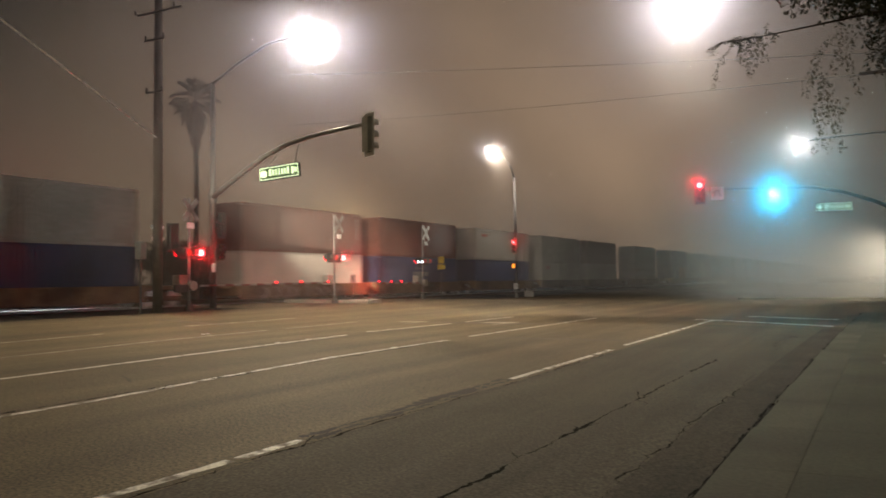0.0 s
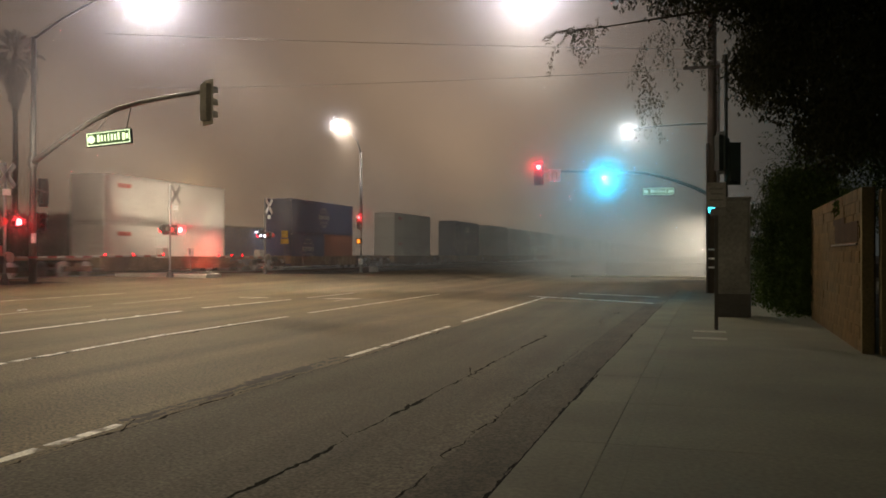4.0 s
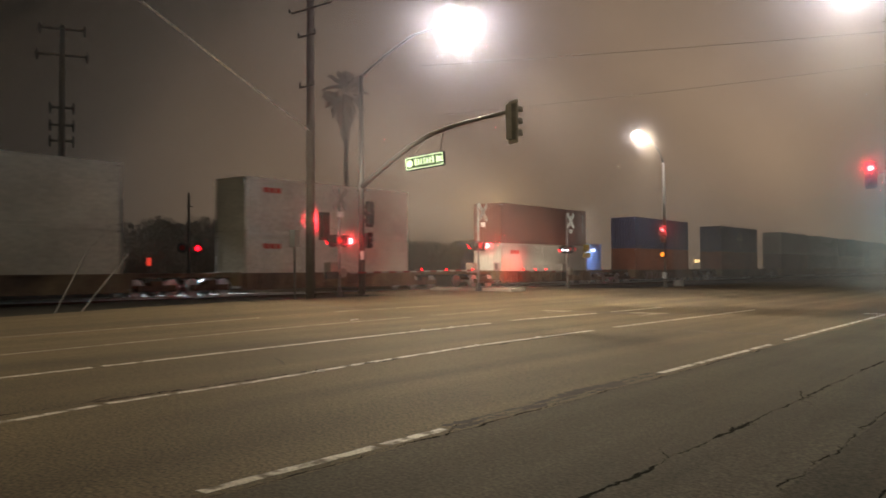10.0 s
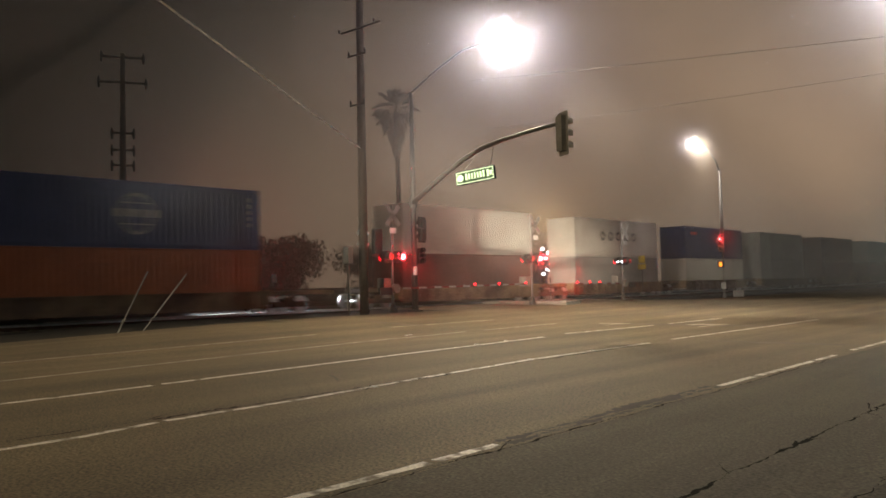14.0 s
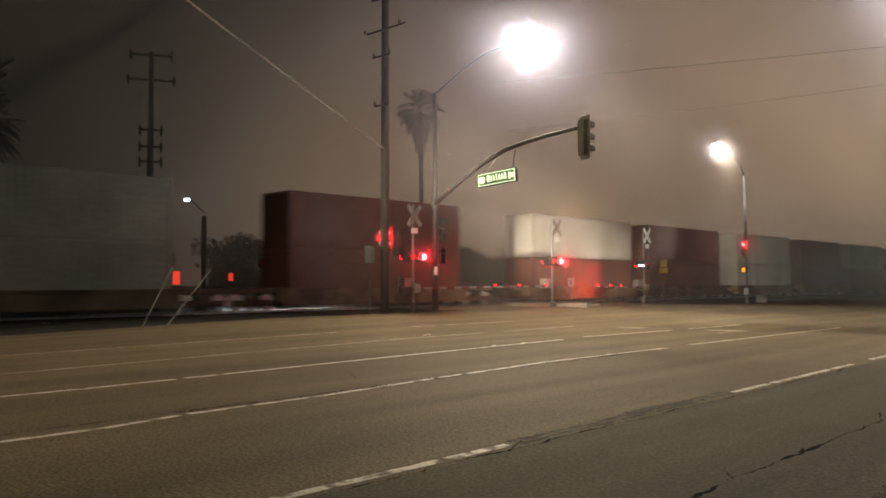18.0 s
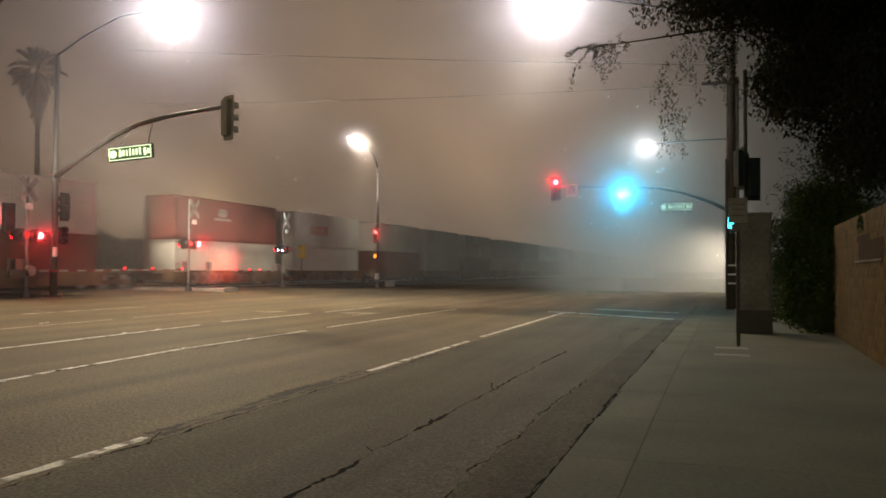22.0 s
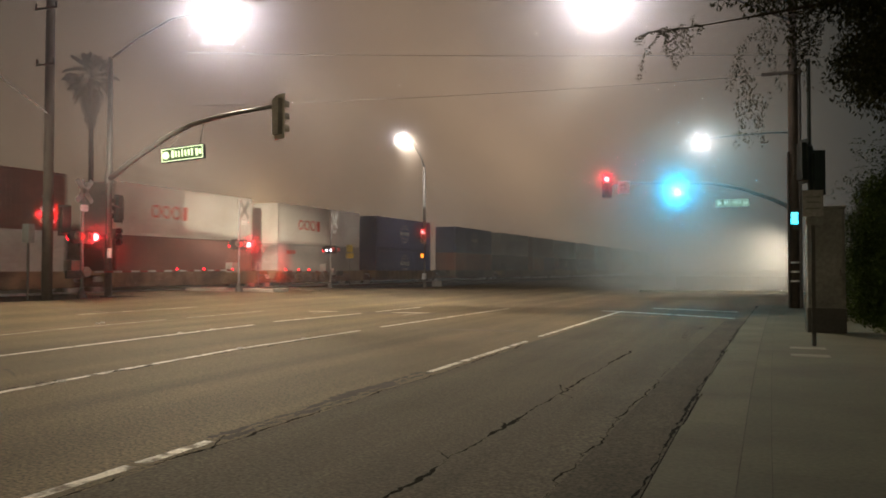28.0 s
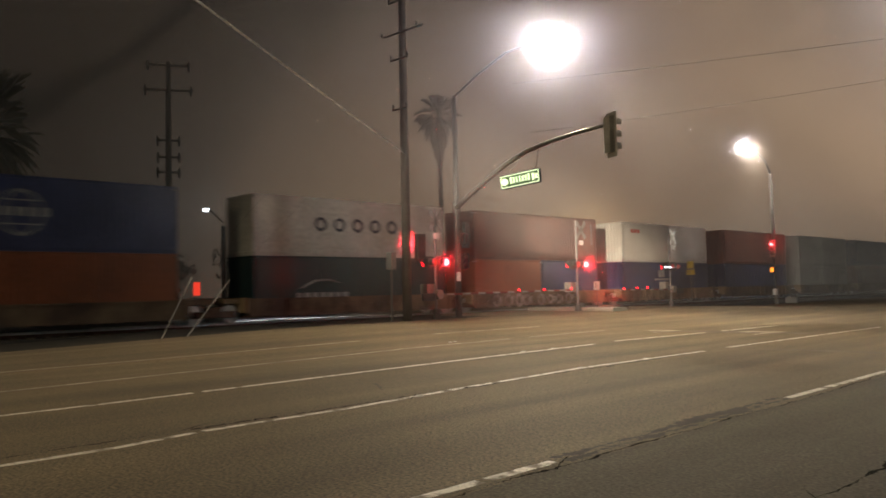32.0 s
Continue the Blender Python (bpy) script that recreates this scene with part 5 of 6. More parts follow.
# ---- wall, hedge, bushes and the overhanging tree ----
wall = tagged(new("garden_wall"), "tan slump-block garden wall beside the pavement", "wall", "", "structure")
wall.matrix_basis = pose(2.792, 13.85, 0.12, 0, 0, -2.0)
part("mortar_bed", box(bm_new(), 0.107, 3.42, 1.27, 0.184, 6.84, 2.54), MORTAR, wall)
brick = mesh_of("block", box(bm_new(), 0, 0, 0, 0.19, 0.399, 0.191, 0.005))
rnd = random.Random(9)
for r in range(13):
    for c in range(18):
        y = c * 0.405 + (0.2 if r % 2 else 0.0)
        if y > 6.7:
            continue
        b = part("block", brick, BLOCK, wall)
        b.matrix_basis = pose(0.1 + rnd.uniform(-0.004, 0.004), y + 0.2, 0.1 + r * 0.196, 0, 0, rnd.uniform(-0.6, 0.6))
part("pilaster", box(bm_new(), 0.075, -0.06, 1.27, 0.17, 0.16, 2.54, 0.012), STUCCO, wall, "narrow pale end post")
# Black of the ledge paints in the shadow line below the patch
part("ledge", box(bm_new(), -0.012, 1.75, 1.68, 0.04, 2.9, 0.03, 0.006), BLACK, wall, "thin ledge on the wall, black for its shadow line")
PATCH = surface("brown_patch_paint", (0.036, 0.02, 0.009), (0.024, 0.014, 0.007), rough=0.85, big=2.0, fine=20, bump=0.3)
PATCH.node_tree.nodes["Principled BSDF"].inputs["Specular IOR Level"].default_value = 0.08
part("patch", box(bm_new(), 0.004, 1.6, 1.88, 0.02, 2.6, 0.33, 0.004), PATCH, wall, "dark brown painted-over patch")
part("patch", box(bm_new(), 0.004, 2.4, 2.1, 0.02, 1.4, 0.11, 0.004), PATCH, wall, "dark brown painted-over patch")
single("garden_wall", box(bm_new(), 4.3, 13.6, 1.35, 2.6, 0.2, 2.5, 0.02), STUCCO, "pale stucco wall set back beside the pilaster", "wall", "", "structure")
single("garden_wall", box(bm_new(), 4.7, 3.0, 1.35, 0.2, 21.4, 2.5, 0.02), STUCCO, "pale stucco wall along the pavement", "wall", "", "structure")


def leaf_mesh(name, clumps, size, rnd, droop=0.3):
    """Many small folded leaves round the given places: (centre, spread, count)."""
    verts, faces = [], []
    for (cx, cy, cz), (ax, ay, az), count in clumps:
        for _ in range(count):
            while True:
                p = (rnd.uniform(-1, 1), rnd.uniform(-1, 1), rnd.uniform(-1, 1))
                if p[0] ** 2 + p[1] ** 2 + p[2] ** 2 < 1:
                    break
            o = Vector((cx + p[0] * ax, cy + p[1] * ay, cz + p[2] * az))
            q = Euler((rnd.uniform(-1.2, 0.4) - droop, rnd.uniform(-0.8, 0.8), rnd.uniform(0, 6.28)))
            s = size * rnd.uniform(0.6, 1.3)
            k = len(verts)
            for v in ((0, 0, 0), (0.26 * s, 0.5 * s, 0.08 * s), (0, 1.15 * s, -0.06 * s), (-0.26 * s, 0.5 * s, 0.08 * s)):
                w = Vector(v)
                w.rotate(q)
                verts.append(tuple(o + w))
            faces += [(k, k + 1, k + 2), (k, k + 2, k + 3)]
    me = bpy.data.meshes.new(name)
    me.from_pydata(verts, [], faces)
    return me


rnd = random.Random(21)
tree = thing("tree", "large dark drooping tree overhanging the pavement wall", "tree")
part("trunk", tube(bm_new(), [(5.4, 11.0, -0.1), (5.3, 11.1, 1.5), (5.1, 11.2, 3.2), (4.8, 11.3, 5.0)], [0.32, 0.26, 0.23, 0.18], 12), BARK, tree, "", True)
clumps = []
BOUGHS = [((4.8, 11.3, 4.6), (2.6, 11.9, 5.4), (0.3, 12.2, 5.0), (-1.5, 12.3, 4.98)), ((4.8, 11.3, 4.8), (3.4, 12.3, 6.6), (1.6, 13.2, 7.2), (0.2, 13.7, 6.7)),
         ((4.9, 11.2, 4.2), (4.0, 12.3, 5.2), (2.9, 13.4, 5.2), (2.2, 14.0, 4.4)), ((4.9, 11.2, 4.4), (4.3, 10.2, 6.4), (3.2, 9.6, 7.0), (2.0, 9.6, 6.9)),
         ((5.0, 11.2, 4.0), (5.2, 12.8, 5.0), (4.4, 14.6, 5.2), (3.2, 15.8, 4.3)), ((4.9, 11.2, 4.6), (6.0, 11.0, 6.5), (6.6, 11.5, 7.4), (7.0, 12.2, 7.4))]


def bent(pts, f):
    """The point at the share f of a smooth bough through four points."""
    a, b, c, d = (Vector(p) for p in pts)
    g = 1 - f
    return a * g ** 3 + b * (3 * g * g * f * 1.1) + c * (3 * g * f * f * 1.1) + d * f ** 3 - (b * 0.3 * g * g * f + c * 0.3 * g * f * f)


for pts in BOUGHS:
    part("limb", tube(bm_new(), [bent(pts, i / 14) for i in range(15)], [0.11 * (1 - i / 14) ** 1.6 + 0.006 for i in range(15)], 8), BARK, tree, "", True)
for i in range(150):
    a, b, c, d = rnd.choice(BOUGHS)
    f = rnd.uniform(0.25, 1.0)
    pts = [Vector(p) for p in (a, b, c, d)]
    k = min(2, int(f * 3))
    o = pts[k].lerp(pts[k + 1], f * 3 - k) + Vector((rnd.gauss(0, 0.45), rnd.gauss(0, 0.5), rnd.gauss(0.05, 0.4)))
    if o.x < 1.4 and rnd.random() < 0.62:
        continue
    drop = rnd.uniform(0.2, 0.5)
    clumps.append(((o.x, o.y, o.z), (rnd.uniform(0.2, 0.45), rnd.uniform(0.2, 0.45), drop), 190))
for i in range(520):
    y, b = rnd.uniform(9.5, 15.5), rnd.uniform(-2.0, 15.0)
    low = 0.27 if b < 3 else 0.15 if b < 6.5 else 0.09
    clumps.append(((y * math.tan(radians(b)) + 0.35, y, 1.6 + y * rnd.uniform(low + 0.035, 0.44)), (0.42, 0.5, 0.42), 260))
sprays = []
for x, y, z in ((-1.4, 12.3, 4.85), (-1.2, 12.3, 4.8), (-0.2, 12.3, 4.7), (-0.35, 12.3, 4.4), (-0.45, 12.3, 3.9), (0.1, 12.3, 4.9), (0.5, 12.6, 5.2), (0.9, 12.7, 5.5), (0.55, 13, 4.7), (1.9, 13.2, 4.1), (2.5, 13.4, 3.6)):
    for k in range(4):
        sx, sy, sz = x + rnd.gauss(0, 0.16), y + rnd.gauss(0, 0.16), z + rnd.uniform(-0.1, 0.3)
        for j in range(rnd.randint(3, 7)):
            sprays.append(((sx + 0.025 * j * (1 if k % 2 else -1), sy, sz - 0.09 * j), (0.07, 0.07, 0.07), 11))
part("crown", leaf_mesh("crown", clumps, 0.06, rnd, 0.7), LEAF, tree)
part("sprays", leaf_mesh("sprays", sprays, 0.034, rnd, 1.0), LEAF, tree, "thin drooping leaf sprays")
leaf_verts, leaf_faces = [], []
for i in range(64):
    pts = BOUGHS[i % 3] if i % 4 else rnd.choice(BOUGHS)
    o = bent(pts, rnd.uniform(0.45, 0.78) if i % 9 else rnd.uniform(0.9, 1.0))
    out = Vector((rnd.uniform(-0.5, 0.1), rnd.uniform(-0.3, 0.3), 0.1))
    fall = rnd.uniform(0.35, 1.1) if i % 9 else 0.3
    line = [o + out * f + Vector((0.04 * math.sin(9 * f + i), 0, -fall * f * f)) for f in (k / 8 for k in range(9))]
    part("twig", tube(bm_new(), line, [0.007 - 0.0006 * k for k in range(9)], 4), BARK, tree)
    for k in range(int(fall * 34)):
        f = 0.15 + 0.85 * k / (fall * 34)
        p = line[int(f * 7.99)].lerp(line[min(8, int(f * 7.99) + 1)], f * 7.99 % 1)
        for side in (-1, 1):
            way = Vector((side * rnd.uniform(0.3, 1), rnd.uniform(-0.7, 0.7), rnd.uniform(-0.9, 0.3))).normalized() * rnd.uniform(0.03, 0.065)
            wide = way.cross(Vector((rnd.uniform(-1, 1), 1, 0.3))).normalized() * 0.010
            n = len(leaf_verts)
            leaf_verts += [tuple(p), tuple(p + way * 0.5 + wide), tuple(p + way), tuple(p + way * 0.5 - wide)]
            leaf_faces.append((n, n + 1, n + 2, n + 3))
me = bpy.data.meshes.new("hanging_foliage")
me.from_pydata(leaf_verts, [], leaf_faces)
part("hanging_foliage", me, LEAF, tree, "narrow leaflets along the hanging twigs")["kind"] = "stuff"

hedge = thing("hedge", "tall dark green ivy hedge beside the wall", "hedge")
# Added solid blocks that close the view through the thin leaves
part("filler_block", box(box(bm_new(), 3.3, 23.2, 1.5, 0.7, 2.4, 2.8, 0.2), 3.1, 26.5, 1.4, 0.8, 3.4, 2.6, 0.2), IVY, hedge, "solid leaf-coloured filler blocks inside the hedge")
clumps = [((rnd.uniform(2.35, 3.2), rnd.uniform(20.9, 24.6), rnd.uniform(0.25, 3.9)), (0.3, 0.3, 0.35), 130) for _ in range(170)]
clumps += [((rnd.uniform(2.4, 3.6), rnd.uniform(24.4, 29.5), rnd.uniform(0.3, 3.3)), (0.35, 0.35, 0.4), 100) for _ in range(80)]
clumps += [((rnd.uniform(1.9, 2.9), rnd.uniform(23, 29), rnd.uniform(0.2, 3.0)), (0.3, 0.4, 0.4), 110) for _ in range(70)]
clumps += [((rnd.uniform(2.3, 4.5), rnd.uniform(22, 30), rnd.uniform(3.4, 4.9)), (0.5, 0.5, 0.35), 40) for _ in range(40)]
clumps += [((rnd.uniform(2.95, 3.5), rnd.uniform(20.7, 23.5), rnd.uniform(0.2, 3.6)), (0.3, 0.35, 0.35), 170) for _ in range(150)]
clumps += [((rnd.uniform(3.1, 5.6), rnd.uniform(16.5, 24.5), rnd.uniform(2.4, 4.8)), (0.45, 0.5, 0.4), 110) for _ in range(150)]
clumps += [((3.02, 16.2, 2.75), (0.12, 0.2, 0.12), 60), ((2.86, 16.25, 2.5), (0.05, 0.16, 0.16), 70)]
part("leaves", leaf_mesh("leaves", clumps, 0.075, rnd), IVY, hedge)
bush = thing("bush", "low dark bush at the foot of the wall", "bush")
part("leaves", leaf_mesh("leaves", [((rnd.uniform(3.2, 4.6), rnd.uniform(11.6, 13.2), rnd.uniform(0.2, 0.95)), (0.3, 0.3, 0.25), 60) for _ in range(50)], 0.07, rnd), IVY, bush)

# ---- overhead wires ----


def wire(a, b, sag, r, label, material=WIRE):
    a, b = Vector(a), Vector(b)
    pts = [a.lerp(b, i / 12) + Vector((0, 0, -4 * sag * (i / 12) * (1 - i / 12))) for i in range(13)]
    return single("overhead_wire", tube(bm_new(), pts, [r] * 13, 5), material, label, "wire", "overhead wires")


# This cable's pale colour holds the lamp light that falls on it
wire((-27, 25.2, 7.9), (-12.5, -2.0, 10.75), 0.05, 0.027, "cable crossing over the road, paled for lamp light", surface("lamplit_cable", (0.62, 0.6, 0.56), (0.5, 0.48, 0.45), rough=0.5, big=2, fine=30))
wire((1.2, 33.5, 9.7), (-27, 33.0, 12.4), 0.1, 0.012, "bare cable crossing over the road")
wire((1.2, 33.5, 9.0), (-30, 38.0, 10.9), 0.2, 0.01, "thin cable crossing over the road")

# ---- beyond the track ----
pylon = thing("power_pole", "tall dark power pole with two crossarms and insulators", "utility pole")
part("shaft", tube(bm_new(), [(-45, 22.9, -0.2), (-45, 22.9, 8), (-45, 22.9, 15.6)], [0.24, 0.19, 0.13], 10), WOOD, pylon, "", True)
for z, w in ((15.4, 2.5), (13.9, 2.8), (10.9, 1.3), (9.9, 1.3), (9.0, 1.3)):
    part("crossarm", box(bm_new(), -45, 22.9, z, w, 0.1, 0.12, 0.0, Euler((0, 0, radians(62))).to_matrix().to_4x4()), WOOD, pylon)
    for s in (-1, 1):
        x, y = -45 + s * w * 0.46 * math.cos(radians(62)), 22.9 + s * w * 0.46 * math.sin(radians(62))
        part("insulator", tube(bm_new(), [(x, y, z - 0.35), (x, y, z), (x, y, z + 0.3)], [0.05, 0.09, 0.04], 8), BLACK, pylon)


def palm(x, y, top, skirt, spread, seed, label):
    rnd = random.Random(seed)
    p = thing("palm_tree", label, "palm tree", group="palm trees")
    part("trunk", tube(bm_new(), [(x, y, -0.1), (x + 0.1, y, top * 0.5), (x, y, top)], [0.34, 0.24, 0.26], 10), BARK, p, "", True)
    verts, faces, old = [], [], []
    for i in range(520):
        a = rnd.uniform(0, 6.2832)
        dead = i > 190
        if i == 191:
            old, verts, faces = [verts, faces], [], []
        z0 = top + rnd.uniform(-0.2, 0.7) if not dead else top - rnd.uniform(0, skirt)
        lift = rnd.uniform(-1.6, 2.4) if not dead else rnd.uniform(-2.4, -1.3)
        ln = spread * rnd.uniform(0.7, 1.1) * (1 if not dead else 0.16 + 0.72 * max(0, (z0 - top + skirt) / skirt))
        d = Vector((math.cos(a), math.sin(a), lift)).normalized()
        s = Vector((-math.sin(a), math.cos(a), 0))
        o = Vector((x, y, z0))
        for j in range(4):
            w = s * rnd.uniform(-0.55, 0.55)
            k = len(verts)
            verts += [tuple(o + d * ln * 0.45), tuple(o + d * ln * 0.8 + w * 0.5 + s * 0.05), tuple(o + d * ln + w + Vector((0, 0, -0.2 * ln * rnd.random())))]
            faces.append((k, k + 1, k + 2))
            verts.append(tuple(o))
            verts.append(tuple(o + s * 0.04))
            faces.append((k + 3, k + 4, k))
    for name, (v, f), mat, said in (("fronds", old, PALM, ""), ("skirt", (verts, faces), SKIRT, "hanging skirt of dead brown fronds")):
        me = bpy.data.meshes.new(name)
        me.from_pydata(v, [], f)
        part(name, me, mat, p, said)
    return p


palm(-56, 56.7, 18.9, 4.4, 2.35, 4, "tall fan palm with a thick dead skirt beyond the track")
palm(-47, 13.2, 10.6, 1.8, 3.8, 5, "dark fan palm beyond the track")


def far_tree(x, y, r, h, seed):
    rnd = random.Random(seed)
    t = thing("tree", "dark bushy tree beyond the railway", "tree", group="trees beyond the track")
    part("trunk", tube(bm_new(), [(x, y, -0.1), (x, y, h * 0.5), (x, y, h * 0.7)], [0.25, 0.18, 0.1], 8), BARK, t)
    cl = [((x + rnd.gauss(0, r * 0.5), y + rnd.gauss(0, r * 0.5), h * rnd.uniform(0.25, 0.95)), (r * 0.4, r * 0.4, h * 0.16), 110) for _ in range(75)]
    part("crown", leaf_mesh("crown", cl, 0.34, rnd), LEAF, t)


for i, (x, y, r, h) in enumerate([(-44, 17.5, 2.0, 4.9), (-58, 38, 3.0, 5.6), (-62, 47, 3.4, 6.2), (-60, 58, 3.2, 5.6), (-66, 66, 3.6, 6.0), (-64, 30, 3.0, 5.2), (-75, 84, 4.0, 6.5), (-58, 73, 2.6, 4.6)]):
    far_tree(x, y, r, h, 40 + i)
shed = thing("warehouse", "long low blue-lit warehouse beyond the railway", "building")
part("wall", box(bm_new(), -66, 108, 2.7, 8, 30, 5.6), BLUEWALL, shed)
part("roof", box(bm_new(), -66, 108, 5.6, 8.4, 30.4, 0.25), BLACK, shed)
for i in range(6):
    part("panel", box(bm_new(), -61.97, 95.5 + i * 4.9, 2.6, 0.06, 4.6, 4.6), BLUEWALL, shed)
for y, z in ((119, 4.6), (97, 4.8), (108, 4.9)):
    fl = thing("flood_light", "small bright blue-white flood light on the warehouse wall", "flood light", group="flood lights")
    part("lamp_case", box(bm_new(), -61.6, y, z + 0.2, 0.5, 0.5, 0.15), BLACK, fl)
    part("lamp_lens", box(bm_new(), -61.5, y, z, 0.5, 0.5, 0.25), LEDWHITE, fl)
point("flood_beam", (-60.6, 119, 4.0), 1500, (0.65, 0.8, 1.0), 0.3)
yard = thing("yard_light", "yard mast with a cluster of white lights beyond the track", "light mast")
part("pole", rod(bm_new(), (-48, 70, -0.1), (-48, 70, 5.4), 0.1, n=8), BLACK, yard)
for dy, dz in ((-0.5, 5.1), (0.5, 4.7), (0.0, 4.1), (0.4, 2.9), (-0.4, 2.5)):
    part("lamp_lens", box(bm_new(), -47.8, 70 + dy, dz, 0.2, 0.3, 0.22), LEDWHITE, yard)
mast_lamp = thing("yard_light", "tall yard mast with an orange lamp glowing through the fog", "light mast")
part("pole", rod(bm_new(), (-50.4, 71, -0.1), (-50.4, 71, 8.1), 0.1, n=8), BLACK, mast_lamp)
part("lamp_lens", box(bm_new(), -50.3, 71, 8.2, 0.3, 0.5, 0.2, 0.03), SODIUM, mast_lamp, "orange lamp lens")
point("yard_glow", (-49.8, 71, 8.2), 700, (1.0, 0.62, 0.25), 0.2)
for y in (134, 172):
    o = thing("sodium_light", "small orange yard light glowing in the fog", "light", group="orange yard lights")
    part("pole", rod(bm_new(), (-50, y, -0.1), (-50, y, 3.0), 0.07, n=6), BLACK, o)
    part("lamp_lens", box(bm_new(), -49.8, y, 2.8, 0.7, 0.7, 0.6, 0.1), SODIUM, o)
lp = thing("street_lamp", "white floodlight on a dark post beyond the track", "street lamp")
part("pole", rod(bm_new(), (-45.2, 26.6, -0.1), (-45.2, 26.6, 6.0), 0.16, n=8), BLACK, lp)
part("lamp_lens", box(bm_new(), -45, 25.3, 6.9, 0.26, 0.26, 0.16, 0.05), LEDWHITE, lp)
part("arm", rod(bm_new(), (-45.2, 26.6, 6.2), (-45, 25.4, 7.05), 0.05, n=6), BLACK, lp)
spot("flood_beam", (-43.2, 25.3, 6.6), (-37.6, 27.0, 0.3), 5500, (0.86, 0.93, 1.0), 60, 0.6, 0.2)
single("access_road", box(bm_new(), -37.2, 26.5, 0.15, 1.3, 22, 0.3, 0.03), surface("pale_access_concrete", (0.5, 0.49, 0.45), (0.36, 0.35, 0.31), rough=0.8, big=0.7, fine=12), "pale concrete access strip beyond the track", "strip", "", "structure")
panel = thing("red_panel", "small upright red-lit board beyond the track", "sign")
part("board", box(bm_new(), -44.9, 24.6, 2.1, 0.1, 0.4, 0.8), REDPANEL, panel)
part("post", rod(bm_new(), (-45, 24.6, -0.1), (-45, 24.6, 1.6), 0.05, n=6), BLACK, panel)
board = thing("red_panel", "small red-lit board beyond the track", "sign")
part("board", box(bm_new(), -46.9, 29.6, 2.2, 0.1, 0.3, 0.5), REDPANEL, board)
part("post", rod(bm_new(), (-47, 29.6, -0.1), (-47, 29.6, 2.0), 0.05, n=6), BLACK, board)

beyond = thing("crossing_signal", "dark crossing flasher on a tall mast beyond the track", "crossing signal")
part("mast", rod(bm_new(), (-42, 29.2, -0.1), (-42, 29.2, 6.3), 0.07, n=8), BLACK, beyond)
part("arm", box(bm_new(), -41.9, 29.2, 5.5, 0.06, 0.5, 0.06, 0.01), BLACK, beyond)
part("bracket", box(bm_new(), -42, 29.2, 2.97, 0.06, 1.2, 0.06, 0.01), BLACK, beyond)
for dy, lit in ((-0.55, False), (0.55, True)):
    part("background", disc(bm_new(), (-41.86, 29.2 + dy, 2.97), (1, -0.7, 0), 0.3, 0.03, 20), BLACK, beyond)
    part("lens", disc(bm_new(), (-41.8, 29.16 + dy, 2.97), (1, -0.7, 0), 0.15, 0.03), LEDRED if lit else REDPAINT, beyond, "lit red flasher lens" if lit else "dim red flasher lens")
notice = thing("notice_board", "small white board on a post beyond the track", "sign")
part("board", box(bm_new(), -41, 30.6, 2.22, 0.42, 0.03, 0.5, 0.01), WHITE, notice)
part("post", rod(bm_new(), (-41, 30.64, -0.1), (-41, 30.64, 2.0), 0.03, n=6), GALV, notice)

# ---- signal light in the fog ----
point("green_beam", (-4.05, 45.4, 5.8), 340, CYAN, 0.12)
spot("green_spill", (-4.0, 43.9, 5.7), (-2.0, 27.0, 0.0), 1600, (0.03, 0.6, 0.75), 44, 0.9, 0.1)
# Added white light before the lens, for its glare; no lamp hangs there
point("green_glare_core", (-3.95, 44.29, 5.7), 48, (0.8, 0.98, 1.0), 0.05)
point("red_beam", (-7.88, 45.4, 6.63), 150, RED, 0.12)
point("flasher_beam", (-26.1, 26.9, 2.96), 70, RED, 0.12)
point("flasher_beam", (-26.1, 38.2, 2.96), 90, RED, 0.12)
point("flasher_beam", (-28.1, 38.6, 2.5), 90, RED, 0.12)
# Added red spots without a fixture, for flasher reflections on the train's side
spot("red_reflection_spot", (-31.5, 30.5, 4.3), (-33.6, 30.4, 4.25), 900, RED, 84, 1.0, 0.05)
spot("red_reflection_spot", (-30.2, 50.4, 2.6), (-33.0, 50.4, 2.0), 200, RED, 92, 1.0, 0.05)
spot("red_reflection_spot", (-29.9, 48.6, 1.6), (-32.2, 48.8, 0.7), 550, (1.0, 0.07, 0.03), 130, 1.0, 0.05)
point("far_red_beam", (-26.4, 63.7, 4.82), 30, RED, 0.12)
spot("post_beam", (2.3, 56.4, 3.8), (-2.0, 60.5, 0.4), 2600, (1.0, 0.8, 0.58), 110, 1.0, 0.12)

# ---- drifting fog ----
# every sheet is thin; thick fog is several sheets behind one another
LAMPGLOW = mist_material("lamp_mist", 0.19, 1.3, (0.1, 0.6), 0.85, 0.8, 0.95, (0.9, 0.88, 0.95))
FAINTHALO = mist_material("far_lamp_mist", 0.2, 1.3, (0.1, 0.6), 0.7, 1.5, 0.95, (0.94, 0.91, 0.95))
SPARK = mist_material("signal_mist", 0.22, 1.3, (0.1, 0.6), 0.8, 2.5, 0.95)
CLOUD = mist_material("drifting_mist", 0.22, 2.3, (0.38, 0.72), 0.04, 1.3, 0.6)
CORNER = mist_material("corner_mist", 0.19, 1.7, (0.0, 1.0), 0.75, 1.0, 0.5, (0.82, 0.88, 0.9))
BANK = mist_material("fog_bank_mist", 0.2, 2.2, (0.2, 0.75), 0.6, 1.6, 0.5, (0.84, 0.86, 0.86))
REAR = mist_material("rear_veil_mist", 0.22, 1.6, (0.15, 0.85), 0.75, 0.9, 0.5, (0.7, 0.68, 0.6))
